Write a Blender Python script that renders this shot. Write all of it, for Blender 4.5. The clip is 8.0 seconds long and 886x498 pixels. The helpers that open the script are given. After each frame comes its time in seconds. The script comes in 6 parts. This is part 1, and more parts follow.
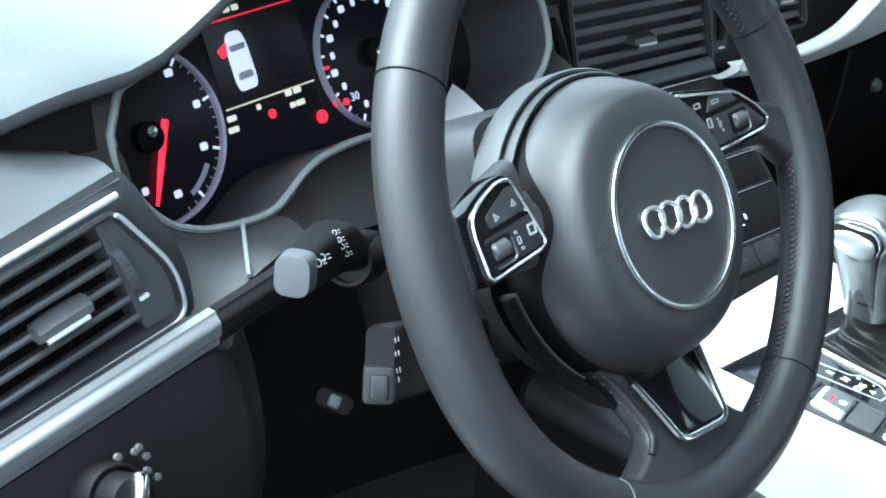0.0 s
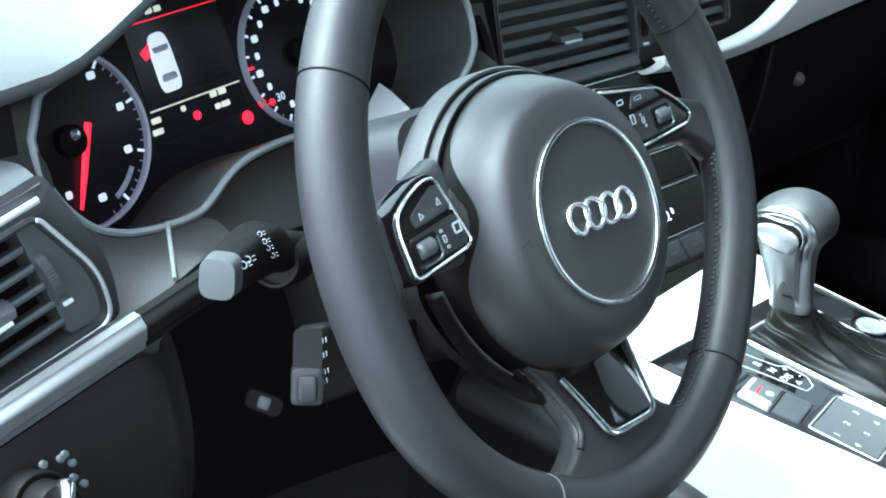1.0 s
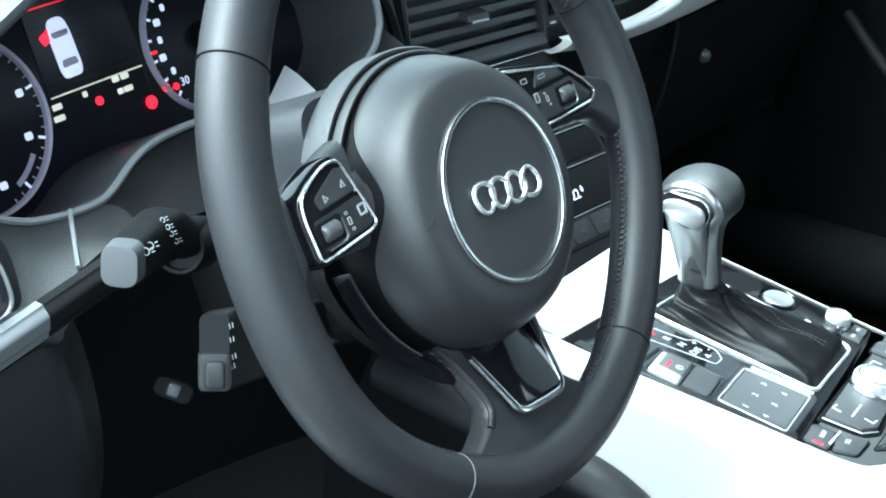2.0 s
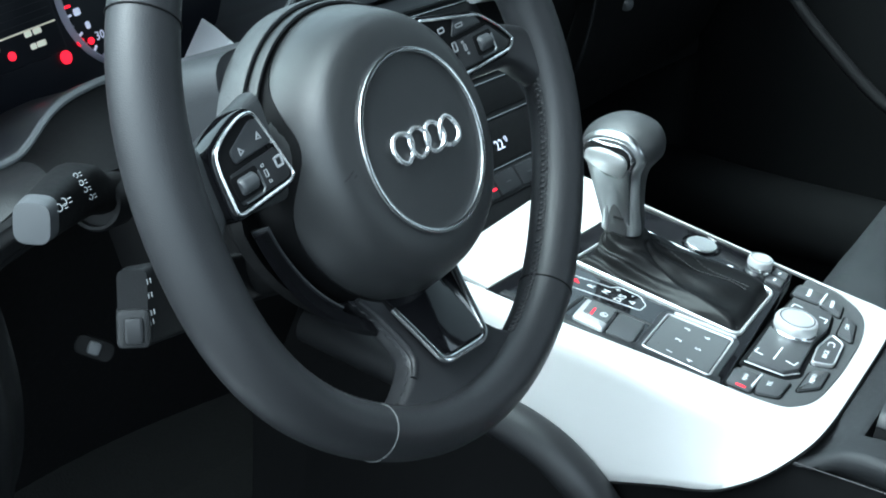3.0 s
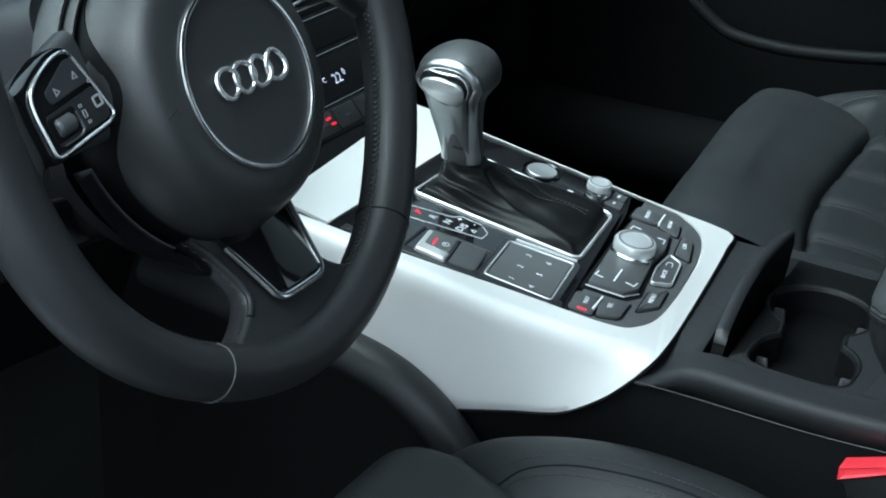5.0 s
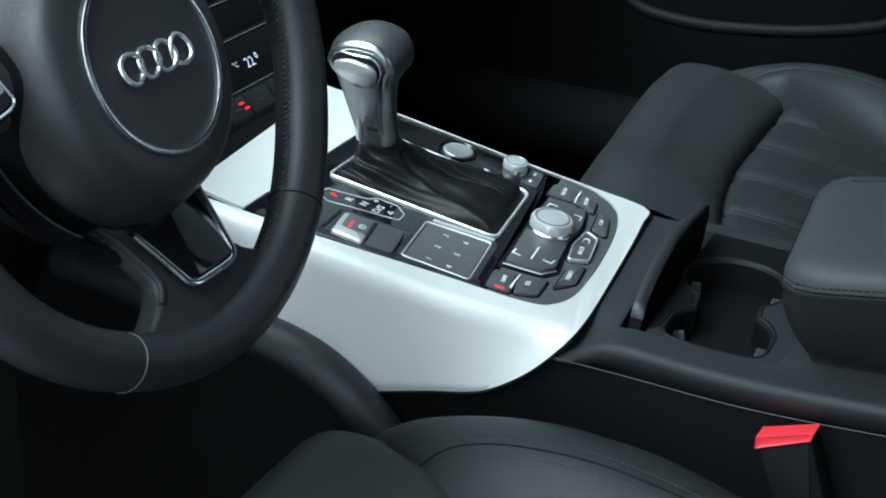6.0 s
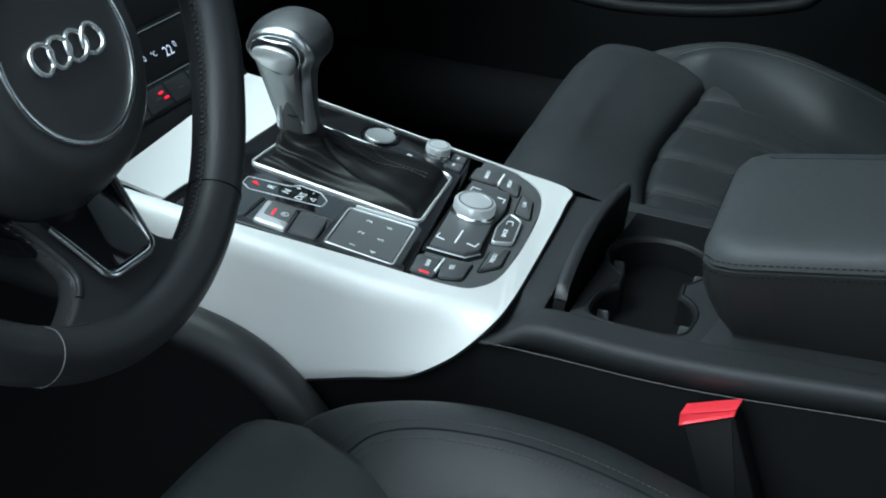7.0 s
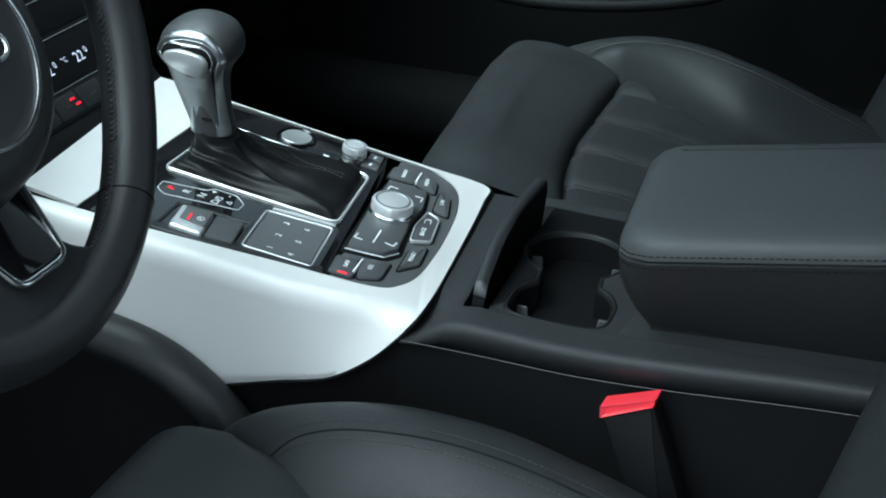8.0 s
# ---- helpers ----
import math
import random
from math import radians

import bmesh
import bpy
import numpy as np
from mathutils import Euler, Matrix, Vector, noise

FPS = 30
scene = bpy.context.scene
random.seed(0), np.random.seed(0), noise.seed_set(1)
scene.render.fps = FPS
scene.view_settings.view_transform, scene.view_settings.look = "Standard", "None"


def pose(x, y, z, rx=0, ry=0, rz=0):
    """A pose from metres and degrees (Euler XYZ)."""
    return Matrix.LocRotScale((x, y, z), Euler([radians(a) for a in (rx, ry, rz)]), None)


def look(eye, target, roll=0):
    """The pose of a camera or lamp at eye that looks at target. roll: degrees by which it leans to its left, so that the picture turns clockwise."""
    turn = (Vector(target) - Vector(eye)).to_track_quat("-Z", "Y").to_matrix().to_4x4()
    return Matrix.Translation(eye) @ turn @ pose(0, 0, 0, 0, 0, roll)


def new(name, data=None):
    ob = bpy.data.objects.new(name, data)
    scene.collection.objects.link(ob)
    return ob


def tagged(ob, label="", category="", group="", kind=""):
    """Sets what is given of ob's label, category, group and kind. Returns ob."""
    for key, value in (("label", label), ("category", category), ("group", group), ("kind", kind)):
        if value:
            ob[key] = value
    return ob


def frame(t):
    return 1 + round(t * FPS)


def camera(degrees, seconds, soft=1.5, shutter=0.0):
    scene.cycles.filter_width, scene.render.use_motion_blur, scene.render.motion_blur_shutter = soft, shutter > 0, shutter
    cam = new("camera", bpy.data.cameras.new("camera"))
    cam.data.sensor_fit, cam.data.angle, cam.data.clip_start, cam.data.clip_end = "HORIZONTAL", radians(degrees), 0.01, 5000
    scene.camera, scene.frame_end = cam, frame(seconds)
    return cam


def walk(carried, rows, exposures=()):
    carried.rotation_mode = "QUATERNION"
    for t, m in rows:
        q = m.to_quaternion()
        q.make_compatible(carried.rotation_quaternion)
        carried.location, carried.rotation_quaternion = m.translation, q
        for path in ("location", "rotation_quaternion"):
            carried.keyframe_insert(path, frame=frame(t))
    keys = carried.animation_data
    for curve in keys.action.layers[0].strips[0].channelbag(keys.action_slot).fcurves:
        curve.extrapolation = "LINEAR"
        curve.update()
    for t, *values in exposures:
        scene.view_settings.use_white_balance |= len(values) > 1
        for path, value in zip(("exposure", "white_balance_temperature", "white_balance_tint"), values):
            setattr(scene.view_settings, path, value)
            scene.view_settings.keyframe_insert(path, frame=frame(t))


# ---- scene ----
# World: x to the car's right from the driver's centre line, y ahead, z up from the driver's floor.
cam = camera(34.0, 8.0, soft=1.9)
PATH = [
    (0.0, -0.6157, -0.4080, 0.9161, 68.017, -3.069, -45.608),
    (0.5, -0.6145, -0.4091, 0.9167, 68.045, -3.095, -46.754),
    (1.0, -0.6130, -0.4117, 0.9175, 68.066, -3.131, -48.350),
    (1.5, -0.6106, -0.4139, 0.9176, 68.017, -3.179, -50.161),
    (3.0, -0.6028, -0.4219, 0.9150, 65.890, -3.225, -54.608),
    (3.5, -0.5997, -0.4243, 0.9136, 65.158, -3.221, -56.094),
    (4.0, -0.5965, -0.4258, 0.9129, 64.376, -3.366, -57.619),
    (5.5, -0.5891, -0.4353, 0.9132, 63.425, -3.446, -62.184),
    (6.0, -0.5861, -0.4382, 0.9120, 63.123, -3.378, -63.838),
    (6.5, -0.5839, -0.4411, 0.9104, 62.849, -3.327, -65.293),
    (7.0, -0.5823, -0.4453, 0.9119, 62.713, -3.351, -66.755),
    (7.5, -0.5811, -0.4484, 0.9116, 62.826, -3.298, -68.390),
    (8.0, -0.5795, -0.4515, 0.9126, 62.843, -3.280, -70.014),
]
EXPOSURES = [(0.0, 1.93, 5480, -4), (1.5, 1.93, 5440, -5), (3.0, 1.32, 5470, -5), (3.5, 1.05, 5480, -5), (4.0, 0.77, 5510, -5), (5.5, 0.30, 5530, -4), (8.0, 0.26, 5530, -4)]
walk(cam, [(t, pose(x, y, z, rx, ry, rz)) for t, x, y, z, rx, ry, rz in PATH], EXPOSURES)

# ---- light: an overcast sky ----
world = bpy.data.worlds.new("sky")
scene.world = world
world.use_nodes = True
wn = world.node_tree.nodes
sky = wn.new("ShaderNodeTexSky")
sky.sky_type, sky.sun_disc = "NISHITA", False
sky.sun_elevation, sky.sun_rotation = radians(57.7), radians(-55.0)
sky.air_density, sky.dust_density = 1.0, 4.0
wn["Background"].inputs["Strength"].default_value = 0.34
cloud = wn.new("ShaderNodeHueSaturation")
cloud.inputs["Saturation"].default_value = 0.22
world.node_tree.links.new(sky.outputs["Color"], cloud.inputs["Color"])
world.node_tree.links.new(cloud.outputs["Color"], wn["Background"].inputs["Color"])
sun = new("sun", bpy.data.lights.new("sun", "SUN"))
sun.data.energy, sun.data.angle, sun.data.color = 2.4, radians(50), (1.0, 0.985, 0.96)
sun.matrix_world = look((-3.0, 2.1, 5.8), (0, 0, 0.0))


# ---- materials ----
def mat(name, base, rough=0.5, metal=0.0, grain=0.0, grain_size=0.001, mottle=0.12, coat=0.0, emit=0.0, kind="noise", spec=0.5, stretch=(1, 1, 1)):
    """A material with fine relief of grain_size metres and two scales of variation."""
    m = bpy.data.materials.new(name)
    m.use_nodes = True
    n, l = m.node_tree.nodes, m.node_tree.links
    b = n["Principled BSDF"]
    b.inputs["Base Color"].default_value = (*base, 1)
    b.inputs["Roughness"].default_value = rough
    b.inputs["Metallic"].default_value = metal
    b.inputs["Specular IOR Level"].default_value = spec
    b.inputs["Coat Weight"].default_value = coat
    b.inputs["Coat Roughness"].default_value = 0.08
    if emit:
        b.inputs["Emission Color"].default_value = (*base, 1)
        b.inputs["Emission Strength"].default_value = emit
        return m
    co = n.new("ShaderNodeTexCoord")
    mp = n.new("ShaderNodeMapping")
    mp.inputs["Scale"].default_value = stretch
    l.new(co.outputs["Object"], mp.inputs["Vector"])
    big, fine = n.new("ShaderNodeTexNoise"), n.new("ShaderNodeTexNoise")
    big.inputs["Scale"].default_value, big.inputs["Detail"].default_value = 14, 4
    fine.inputs["Scale"].default_value, fine.inputs["Detail"].default_value = (260 if metal < 0.5 else 40), 3
    for t in (big, fine):
        l.new(mp.outputs["Vector"], t.inputs["Vector"])
    add = n.new("ShaderNodeMath")
    add.operation = "ADD"
    l.new(big.outputs["Fac"], add.inputs[0])
    l.new(fine.outputs["Fac"], add.inputs[1])
    ramp = n.new("ShaderNodeMapRange")
    ramp.inputs["From Min"].default_value, ramp.inputs["From Max"].default_value = 0.6, 1.4
    ramp.inputs["To Min"].default_value, ramp.inputs["To Max"].default_value = rough * (1 - mottle), min(1, rough * (1 + mottle))
    l.new(add.outputs[0], ramp.inputs["Value"])
    l.new(ramp.outputs["Result"], b.inputs["Roughness"])
    mix = n.new("ShaderNodeMix")
    mix.data_type = "RGBA"
    mix.inputs[6].default_value = (*[c * (1 - mottle) for c in base], 1)
    mix.inputs[7].default_value = (*[min(1, c * (1 + mottle)) for c in base], 1)
    l.new(big.outputs["Fac"], mix.inputs[0])
    l.new(mix.outputs[2], b.inputs["Base Color"])
    if grain:
        if kind == "leather":
            tex = n.new("ShaderNodeTexVoronoi")
            tex.feature = "DISTANCE_TO_EDGE"
            out = tex.outputs["Distance"]
        else:
            tex = n.new("ShaderNodeTexNoise")
            tex.inputs["Detail"].default_value = 2
            out = tex.outputs["Fac"]
        tex.inputs["Scale"].default_value = 1 / grain_size
        l.new(mp.outputs["Vector"], tex.inputs["Vector"])
        bump = n.new("ShaderNodeBump")
        bump.inputs["Strength"].default_value, bump.inputs["Distance"].default_value = grain, grain_size * 0.4
        l.new(out, bump.inputs["Height"])
        l.new(bump.outputs["Normal"], b.inputs["Normal"])
    return m


LEATHER = mat("black_leather", (0.0175, 0.0180, 0.0198), 0.44, grain=0.3, grain_size=0.0011, kind="leather", spec=0.42)
SEAT = mat("seat_leather", (0.0190, 0.0206, 0.0219), 0.48, grain=0.4, grain_size=0.0013, kind="leather", spec=0.20)
NAPPA = mat("gaiter_leather", (0.0040, 0.0041, 0.0044), 0.42, grain=0.4, grain_size=0.0014, kind="leather", spec=0.22)
GRIP = mat("grey_grip_leather", (0.024, 0.0252, 0.0264), 0.5, grain=0.3, grain_size=0.0010)
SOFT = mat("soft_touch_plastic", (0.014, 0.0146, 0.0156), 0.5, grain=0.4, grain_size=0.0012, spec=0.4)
DASHTOP = mat("dashboard_top_skin", (0.054, 0.0575, 0.061), 0.5, grain=0.4, grain_size=0.0013)
PLASTIC = mat("dark_plastic", (0.013, 0.0135, 0.015), 0.42, grain=0.3, grain_size=0.0008)
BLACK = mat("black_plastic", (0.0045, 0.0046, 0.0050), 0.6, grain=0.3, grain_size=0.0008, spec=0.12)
GLOSS = mat("gloss_black", (0.005, 0.005, 0.006), 0.07, coat=0.15, mottle=0.3, spec=0.4)
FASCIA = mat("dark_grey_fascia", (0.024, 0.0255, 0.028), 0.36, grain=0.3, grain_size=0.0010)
PANEL = mat("satin_grey_panel", (0.068, 0.071, 0.073), 0.42, grain=0.3, grain_size=0.0009)
PADGREY = mat("pad_film", (0.085, 0.089, 0.091), 0.30, grain=0.05, grain_size=0.0006)
KEY = mat("key_rubber", (0.058, 0.060, 0.063), 0.36, grain=0.15, grain_size=0.0006)
CHROME = mat("chrome", (0.80, 0.81, 0.82), 0.20, 1.0, mottle=0.08)
SATIN = mat("satin_metal", (0.66, 0.67, 0.68), 0.36, 0.65, mottle=0.05)
STRIP = mat("brushed_dark_metal", (0.36, 0.375, 0.385), 0.34, 0.9, grain=0.05, grain_size=0.0012, mottle=0.06, stretch=(0.06, 1, 1))
# lighter copy of the seat leather: the light on the armrest's top put into colour
ARMLIT = mat("armrest_leather_lit", (0.050, 0.053, 0.055), 0.48, grain=0.4, grain_size=0.0013, kind="leather", spec=0.30)
TRIM = mat("matt_trim_plastic", (0.0080, 0.0084, 0.0092), 0.48, grain=0.4, grain_size=0.0010, spec=0.24)
POLISH = mat("polished_metal", (0.82, 0.83, 0.84), 0.27, 0.85, mottle=0.05)
COLUMN = mat("column_skin", (0.034, 0.036, 0.038), 0.48, grain=0.5, grain_size=0.0012)
COVER = mat("cover_skin", (0.0240, 0.0250, 0.0262), 0.40, grain=0.3, grain_size=0.0010, kind="leather")
DECK = mat("deck_plastic", (0.023, 0.0242, 0.0260), 0.52, grain=0.5, grain_size=0.0011, spec=0.24)
ALU = mat("brushed_aluminium", (0.66, 0.656, 0.648), 0.55, 0.25, grain=0.06, grain_size=0.0012, mottle=0.06, stretch=(1, 0.06, 1))
CARPET = mat("carpet", (0.0080, 0.0084, 0.0086), 0.95, grain=1.0, grain_size=0.003, spec=0.03)
RED = mat("red_plastic", (0.78, 0.04, 0.06), 0.34, grain=0.05)
REDDIM = mat("dim_red_lamp", (1.0, 0.02, 0.05), emit=0.16)
REDLIT = mat("red_lamp", (1.0, 0.008, 0.028), emit=0.75)
WHITELIT = mat("white_lamp", (0.80, 0.78, 0.95), emit=0.17)
DIALRING = mat("pale_dial_ring", (0.42, 0.41, 0.50), 0.4)
TIP = mat("grey_end_cap", (0.055, 0.058, 0.062), 0.45)
BEZEL = mat("pale_bezel", (0.17, 0.18, 0.185), 0.4)
HOOP = mat("satin_hoop_metal", (0.43, 0.443, 0.452), 0.31, 1.0, grain=0.04, grain_size=0.001, mottle=0.06)
KNOBMETAL = mat("dark_polished_metal", (0.22, 0.23, 0.238), 0.35, 1.0, mottle=0.08)
CAP = mat("brushed_cap", (0.55, 0.565, 0.57), 0.36, 0.8, grain=0.05, grain_size=0.001)
SLAT = mat("slat_plastic", (0.058, 0.061, 0.066), 0.38, grain=0.1, grain_size=0.0008)
SCREENLINE = mat("faint_screen_line", (0.028, 0.030, 0.038), 0.4)
CREAM = mat("dim_cream_lamp", (0.80, 0.70, 0.55), emit=0.14)
WARMLIT = mat("cream_lamp", (0.95, 0.86, 0.70), emit=0.13)
PRINT = mat("white_print", (0.74, 0.76, 0.78), 0.5, mottle=0.05)
ICON = mat("faded_print", (0.30, 0.31, 0.32), 0.5, mottle=0.05)
HOUSING = mat("housing_skin", (0.045, 0.047, 0.050), 0.32, grain=0.2, grain_size=0.0010)
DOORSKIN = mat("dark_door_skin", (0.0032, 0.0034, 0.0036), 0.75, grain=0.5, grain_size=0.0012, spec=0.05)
# white for a painted reflection on the instruments
SKYWHITE = mat("painted_reflection", (0.92, 0.93, 0.94), 0.25, mottle=0.03)
THREAD = mat("black_thread", (0.018, 0.018, 0.019), 0.7)
GREYTHREAD = mat("grey_thread", (0.055, 0.057, 0.060), 0.7)
SCREEN = mat("screen", (0.009, 0.010, 0.014), 0.32, spec=0.25)
PAINT = mat("car_paint", (0.42, 0.44, 0.46), 0.3, 0.3, coat=0.8)
LINER = mat("headliner", (0.045, 0.046, 0.048), 0.95, grain=0.5, grain_size=0.002)
GROUND = mat("asphalt", (0.07, 0.07, 0.072), 0.85, grain=0.5, grain_size=0.01, mottle=0.25)
GLASS = bpy.data.materials.new("window_glass")
GLASS.use_nodes = True
GLASS.node_tree.nodes["Principled BSDF"].inputs["Transmission Weight"].default_value = 1.0
GLASS.node_tree.nodes["Principled BSDF"].inputs["Roughness"].default_value = 0.0
GLASS.node_tree.nodes["Principled BSDF"].inputs["IOR"].default_value = 1.1
# green tint, darkened to cut the light through the windscreen
GLASS.node_tree.nodes["Principled BSDF"].inputs["Base Color"].default_value = (0.66, 0.79, 0.76, 1)
# near-black tint, added to keep light and reflections off the passenger side
DIMGLASS = GLASS.copy()
DIMGLASS.name = "darkened_glass"
DIMGLASS.node_tree.nodes["Principled BSDF"].inputs["Base Color"].default_value = (0.035, 0.040, 0.039, 1)


# ---- mesh tools ----
def mesh_of(name, verts, faces, material, smooth=35):
    me = bpy.data.meshes.new(name)
    me.from_pydata([tuple(v) for v in verts], [], faces)
    me.validate()
    bm = bmesh.new()
    bm.from_mesh(me)
    bmesh.ops.recalc_face_normals(bm, faces=bm.faces)
    bm.to_mesh(me)
    bm.free()
    me.polygons.foreach_set("use_smooth", [smooth > 0] * len(me.polygons))
    if smooth:
        me.set_sharp_from_angle(angle=radians(smooth))
    me.materials.append(material)
    return me


def thing(name, loc, label, category, group="", kind=""):
    e = new(name)
    e.empty_display_size = 0.02
    e.location = loc
    return tagged(e, label, category, group, kind)


def part(name, geo, material, parent, label="", smooth=35):
    """Links a (verts, faces) geometry in world metres as one mesh object under a thing or a part."""
    ob = new(name, mesh_of(name, *geo, material, smooth))
    if parent is not None:
        ob.parent = parent
        if parent.type == "EMPTY":
            ob.matrix_parent_inverse = Matrix.Translation(parent.location).inverted()
    return tagged(ob, label)


def solid(name, geo, material, label, category, kind="structure", smooth=35):
    """A top-level mesh of the setting."""
    return tagged(new(name, mesh_of(name, *geo, material, smooth)), label, category, "", kind)


def moved(geo, m):
    return [m @ Vector(v) for v in geo[0]], geo[1]


def joined(*geos):
    verts, faces = [], []
    for v, f in geos:
        k = len(verts)
        verts += list(v)
        faces += [tuple(i + k for i in q) for q in f]
    return verts, faces


def loft(loops, caps=(True, True), ring=False, closed=True):
    """A skin over loops of equal length; ring joins the last loop to the first."""
    n, verts, faces = len(loops[0]), [], []
    for lp in loops:
        verts += [Vector(p) for p in lp]
    rows = len(loops)
    for i in range(rows if ring else rows - 1):
        j = (i + 1) % rows
        for k in range(n if closed else n - 1):
            k2 = (k + 1) % n
            faces.append((i * n + k, i * n + k2, j * n + k2, j * n + k))
    if not ring and closed:
        if caps[0]:
            faces.append(tuple(range(n))[::-1])
        if caps[1]:
            faces.append(tuple((rows - 1) * n + k for k in range(n)))
    return verts, faces


def sheet(f, nu, nv, u=(0.0, 1.0), v=(0.0, 1.0), thick=None):
    """A grid of the points f(u, v); thick: an offset vector that gives it depth."""
    pts = [[Vector(f(u[0] + (u[1] - u[0]) * i / nu, v[0] + (v[1] - v[0]) * j / nv)) for j in range(nv + 1)] for i in range(nu + 1)]
    if thick is None:
        return loft(pts, closed=False)
    d = Vector(thick)
    loops = [row + [p + d for p in reversed(row)] for row in pts]
    return loft(loops)


def rpoly(corners, r, n=5):
    """A closed outline with rounded corners; r: one radius or one a corner."""
    c = [Vector((p[0], p[1])) for p in corners]
    rs = r if isinstance(r, (list, tuple)) else [r] * len(c)
    out = []
    for i, p in enumerate(c):
        a, b = c[i - 1] - p, c[(i + 1) % len(c)] - p
        d = min(rs[i], a.length * 0.49, b.length * 0.49)
        if d <= 1e-6:
            out += [p.copy() for _ in range(n + 1)]
            continue
        s, e = p + a.normalized() * d, p + b.normalized() * d
        for k in range(n + 1):
            t = k / n
            out.append((1 - t) ** 2 * s + 2 * t * (1 - t) * p + t * t * e)
    return out


def rrect(x0, y0, x1, y1, r, n=5):
    return rpoly([(x0, y0), (x1, y0), (x1, y1), (x0, y1)], r, n)


def circle(cx, cy, r, n=32, ry=None):
    return [Vector((cx + r * math.cos(2 * math.pi * k / n), cy + (ry or r) * math.sin(2 * math.pi * k / n))) for k in range(n)]


def inset(loop, d):
    """The outline moved inwards by d."""
    n = len(loop)
    area = sum(loop[i].x * loop[(i + 1) % n].y - loop[(i + 1) % n].x * loop[i].y for i in range(n))
    s = 1 if area > 0 else -1
    out = []
    for i in range(n):
        j, k = i - 1, (i + 1) % n
        while (loop[i] - loop[j]).length < 1e-7:
            j -= 1
        while (loop[k] - loop[i]).length < 1e-7:
            k = (k + 1) % n
        e1, e2 = (loop[i] - loop[j]).normalized(), (loop[k] - loop[i]).normalized()
        m = Vector((-(e1.y + e2.y), e1.x + e2.x))
        m = m.normalized() if m.length > 1e-6 else Vector((-e1.y, e1.x))
        c = max(0.5, m.dot(Vector((-e1.y, e1.x))))
        out.append(loop[i] + m * (s * d / c))
    return out


def even(loop, n):
    """The outline with n points at even steps."""
    m = len(loop)
    d = [(loop[(i + 1) % m] - loop[i]).length for i in range(m)]
    step, out, i, s = sum(d) / n, [], 0, 0.0
    for k in range(n):
        while s + d[i] < k * step - 1e-9 and i < m - 1:
            s += d[i]
            i += 1
        f = (k * step - s) / d[i] if d[i] > 1e-9 else 0
        out.append(loop[i].lerp(loop[(i + 1) % m], max(0.0, min(1.0, f))))
    return out


def at_h(loop, h):
    return [Vector((p.x, p.y, h)) for p in loop]


def slab(loop, h0, h1, m=Matrix(), b=0.001, steps=2):
    """An outline raised from h0 to h1 with a rounded upper edge, placed by m."""
    loops = [at_h(loop, h0)]
    for k in range(steps + 1):
        a = k / steps * math.pi / 2
        loops.append(at_h(inset(loop, b * (1 - math.cos(a))) if k else loop, h1 - b + b * math.sin(a)))
    return moved(loft(loops), m)


def band(loop, w, h0, h1, m=Matrix(), b=0.0006):
    """A raised frame of width w along the inside of an outline."""
    inner = inset(loop, w)
    loops = [at_h(loop, h0), at_h(loop, h1 - b), at_h(inset(loop, b), h1), at_h(inset(loop, w - b), h1), at_h(inner, h1 - b), at_h(inner, h0)]
    return moved(loft(loops, ring=True), m)


def box(x0, y0, z0, x1, y1, z1, b=0.002, m=Matrix()):
    """A block with all its edges rounded."""
    lp = rrect(x0, y0, x1, y1, b * 1.5, 3)
    loops = [at_h(inset(lp, b), z0), at_h(inset(lp, b * 0.3), z0 + b * 0.3), at_h(lp, z0 + b), at_h(lp, z1 - b), at_h(inset(lp, b * 0.3), z1 - b * 0.3), at_h(inset(lp, b), z1)]
    return moved(loft(loops), m)


def lathe(profile, m=Matrix(), n=48, wave=None):
    """A turned form from (radius, height) pairs; wave(angle, k): radius factor."""
    loops = []
    for k, (r, h) in enumerate(profile):
        loops.append([Vector((r * (wave(2 * math.pi * i / n, k) if wave else 1) * math.cos(2 * math.pi * i / n), r * (wave(2 * math.pi * i / n, k) if wave else 1) * math.sin(2 * math.pi * i / n), h)) for i in range(n)])
    return moved(loft(loops), m)


def smooth_path(points, n):
    """n + 1 points on a smooth curve through points (Catmull-Rom)."""
    p = [Vector(q) for q in points]
    out = []
    for k in range(n + 1):
        t = k / n * (len(p) - 1)
        i = min(int(t), len(p) - 2)
        f = t - i
        a, b, c, d = p[max(i - 1, 0)], p[i], p[i + 1], p[min(i + 2, len(p) - 1)]
        out.append(0.5 * (2 * b + (c - a) * f + (2 * a - 5 * b + 4 * c - d) * f * f + (3 * b - a - 3 * c + d) * f ** 3))
    return out


def tube(path, radius, n=10, ring=False, up=(0, 0, 1), flat=1.0):
    """A round bar along a path; radius: a number or one a point; flat: its height to its width."""
    p = [Vector(q) for q in path]
    loops = []
    for i, c in enumerate(p):
        a, b = (p[i - 1], p[(i + 1) % len(p)]) if ring else (p[max(i - 1, 0)], p[min(i + 1, len(p) - 1)])
        t = (b - a).normalized()
        s = t.cross(Vector(up))
        s = s.normalized() if s.length > 1e-6 else Vector((1, 0, 0))
        w = s.cross(t)
        r = radius[i] if isinstance(radius, (list, tuple)) else radius
        loops.append([c + s * (r * math.cos(2 * math.pi * k / n)) + w * (r * flat * math.sin(2 * math.pi * k / n)) for k in range(n)])
    return loft(loops, ring=ring)


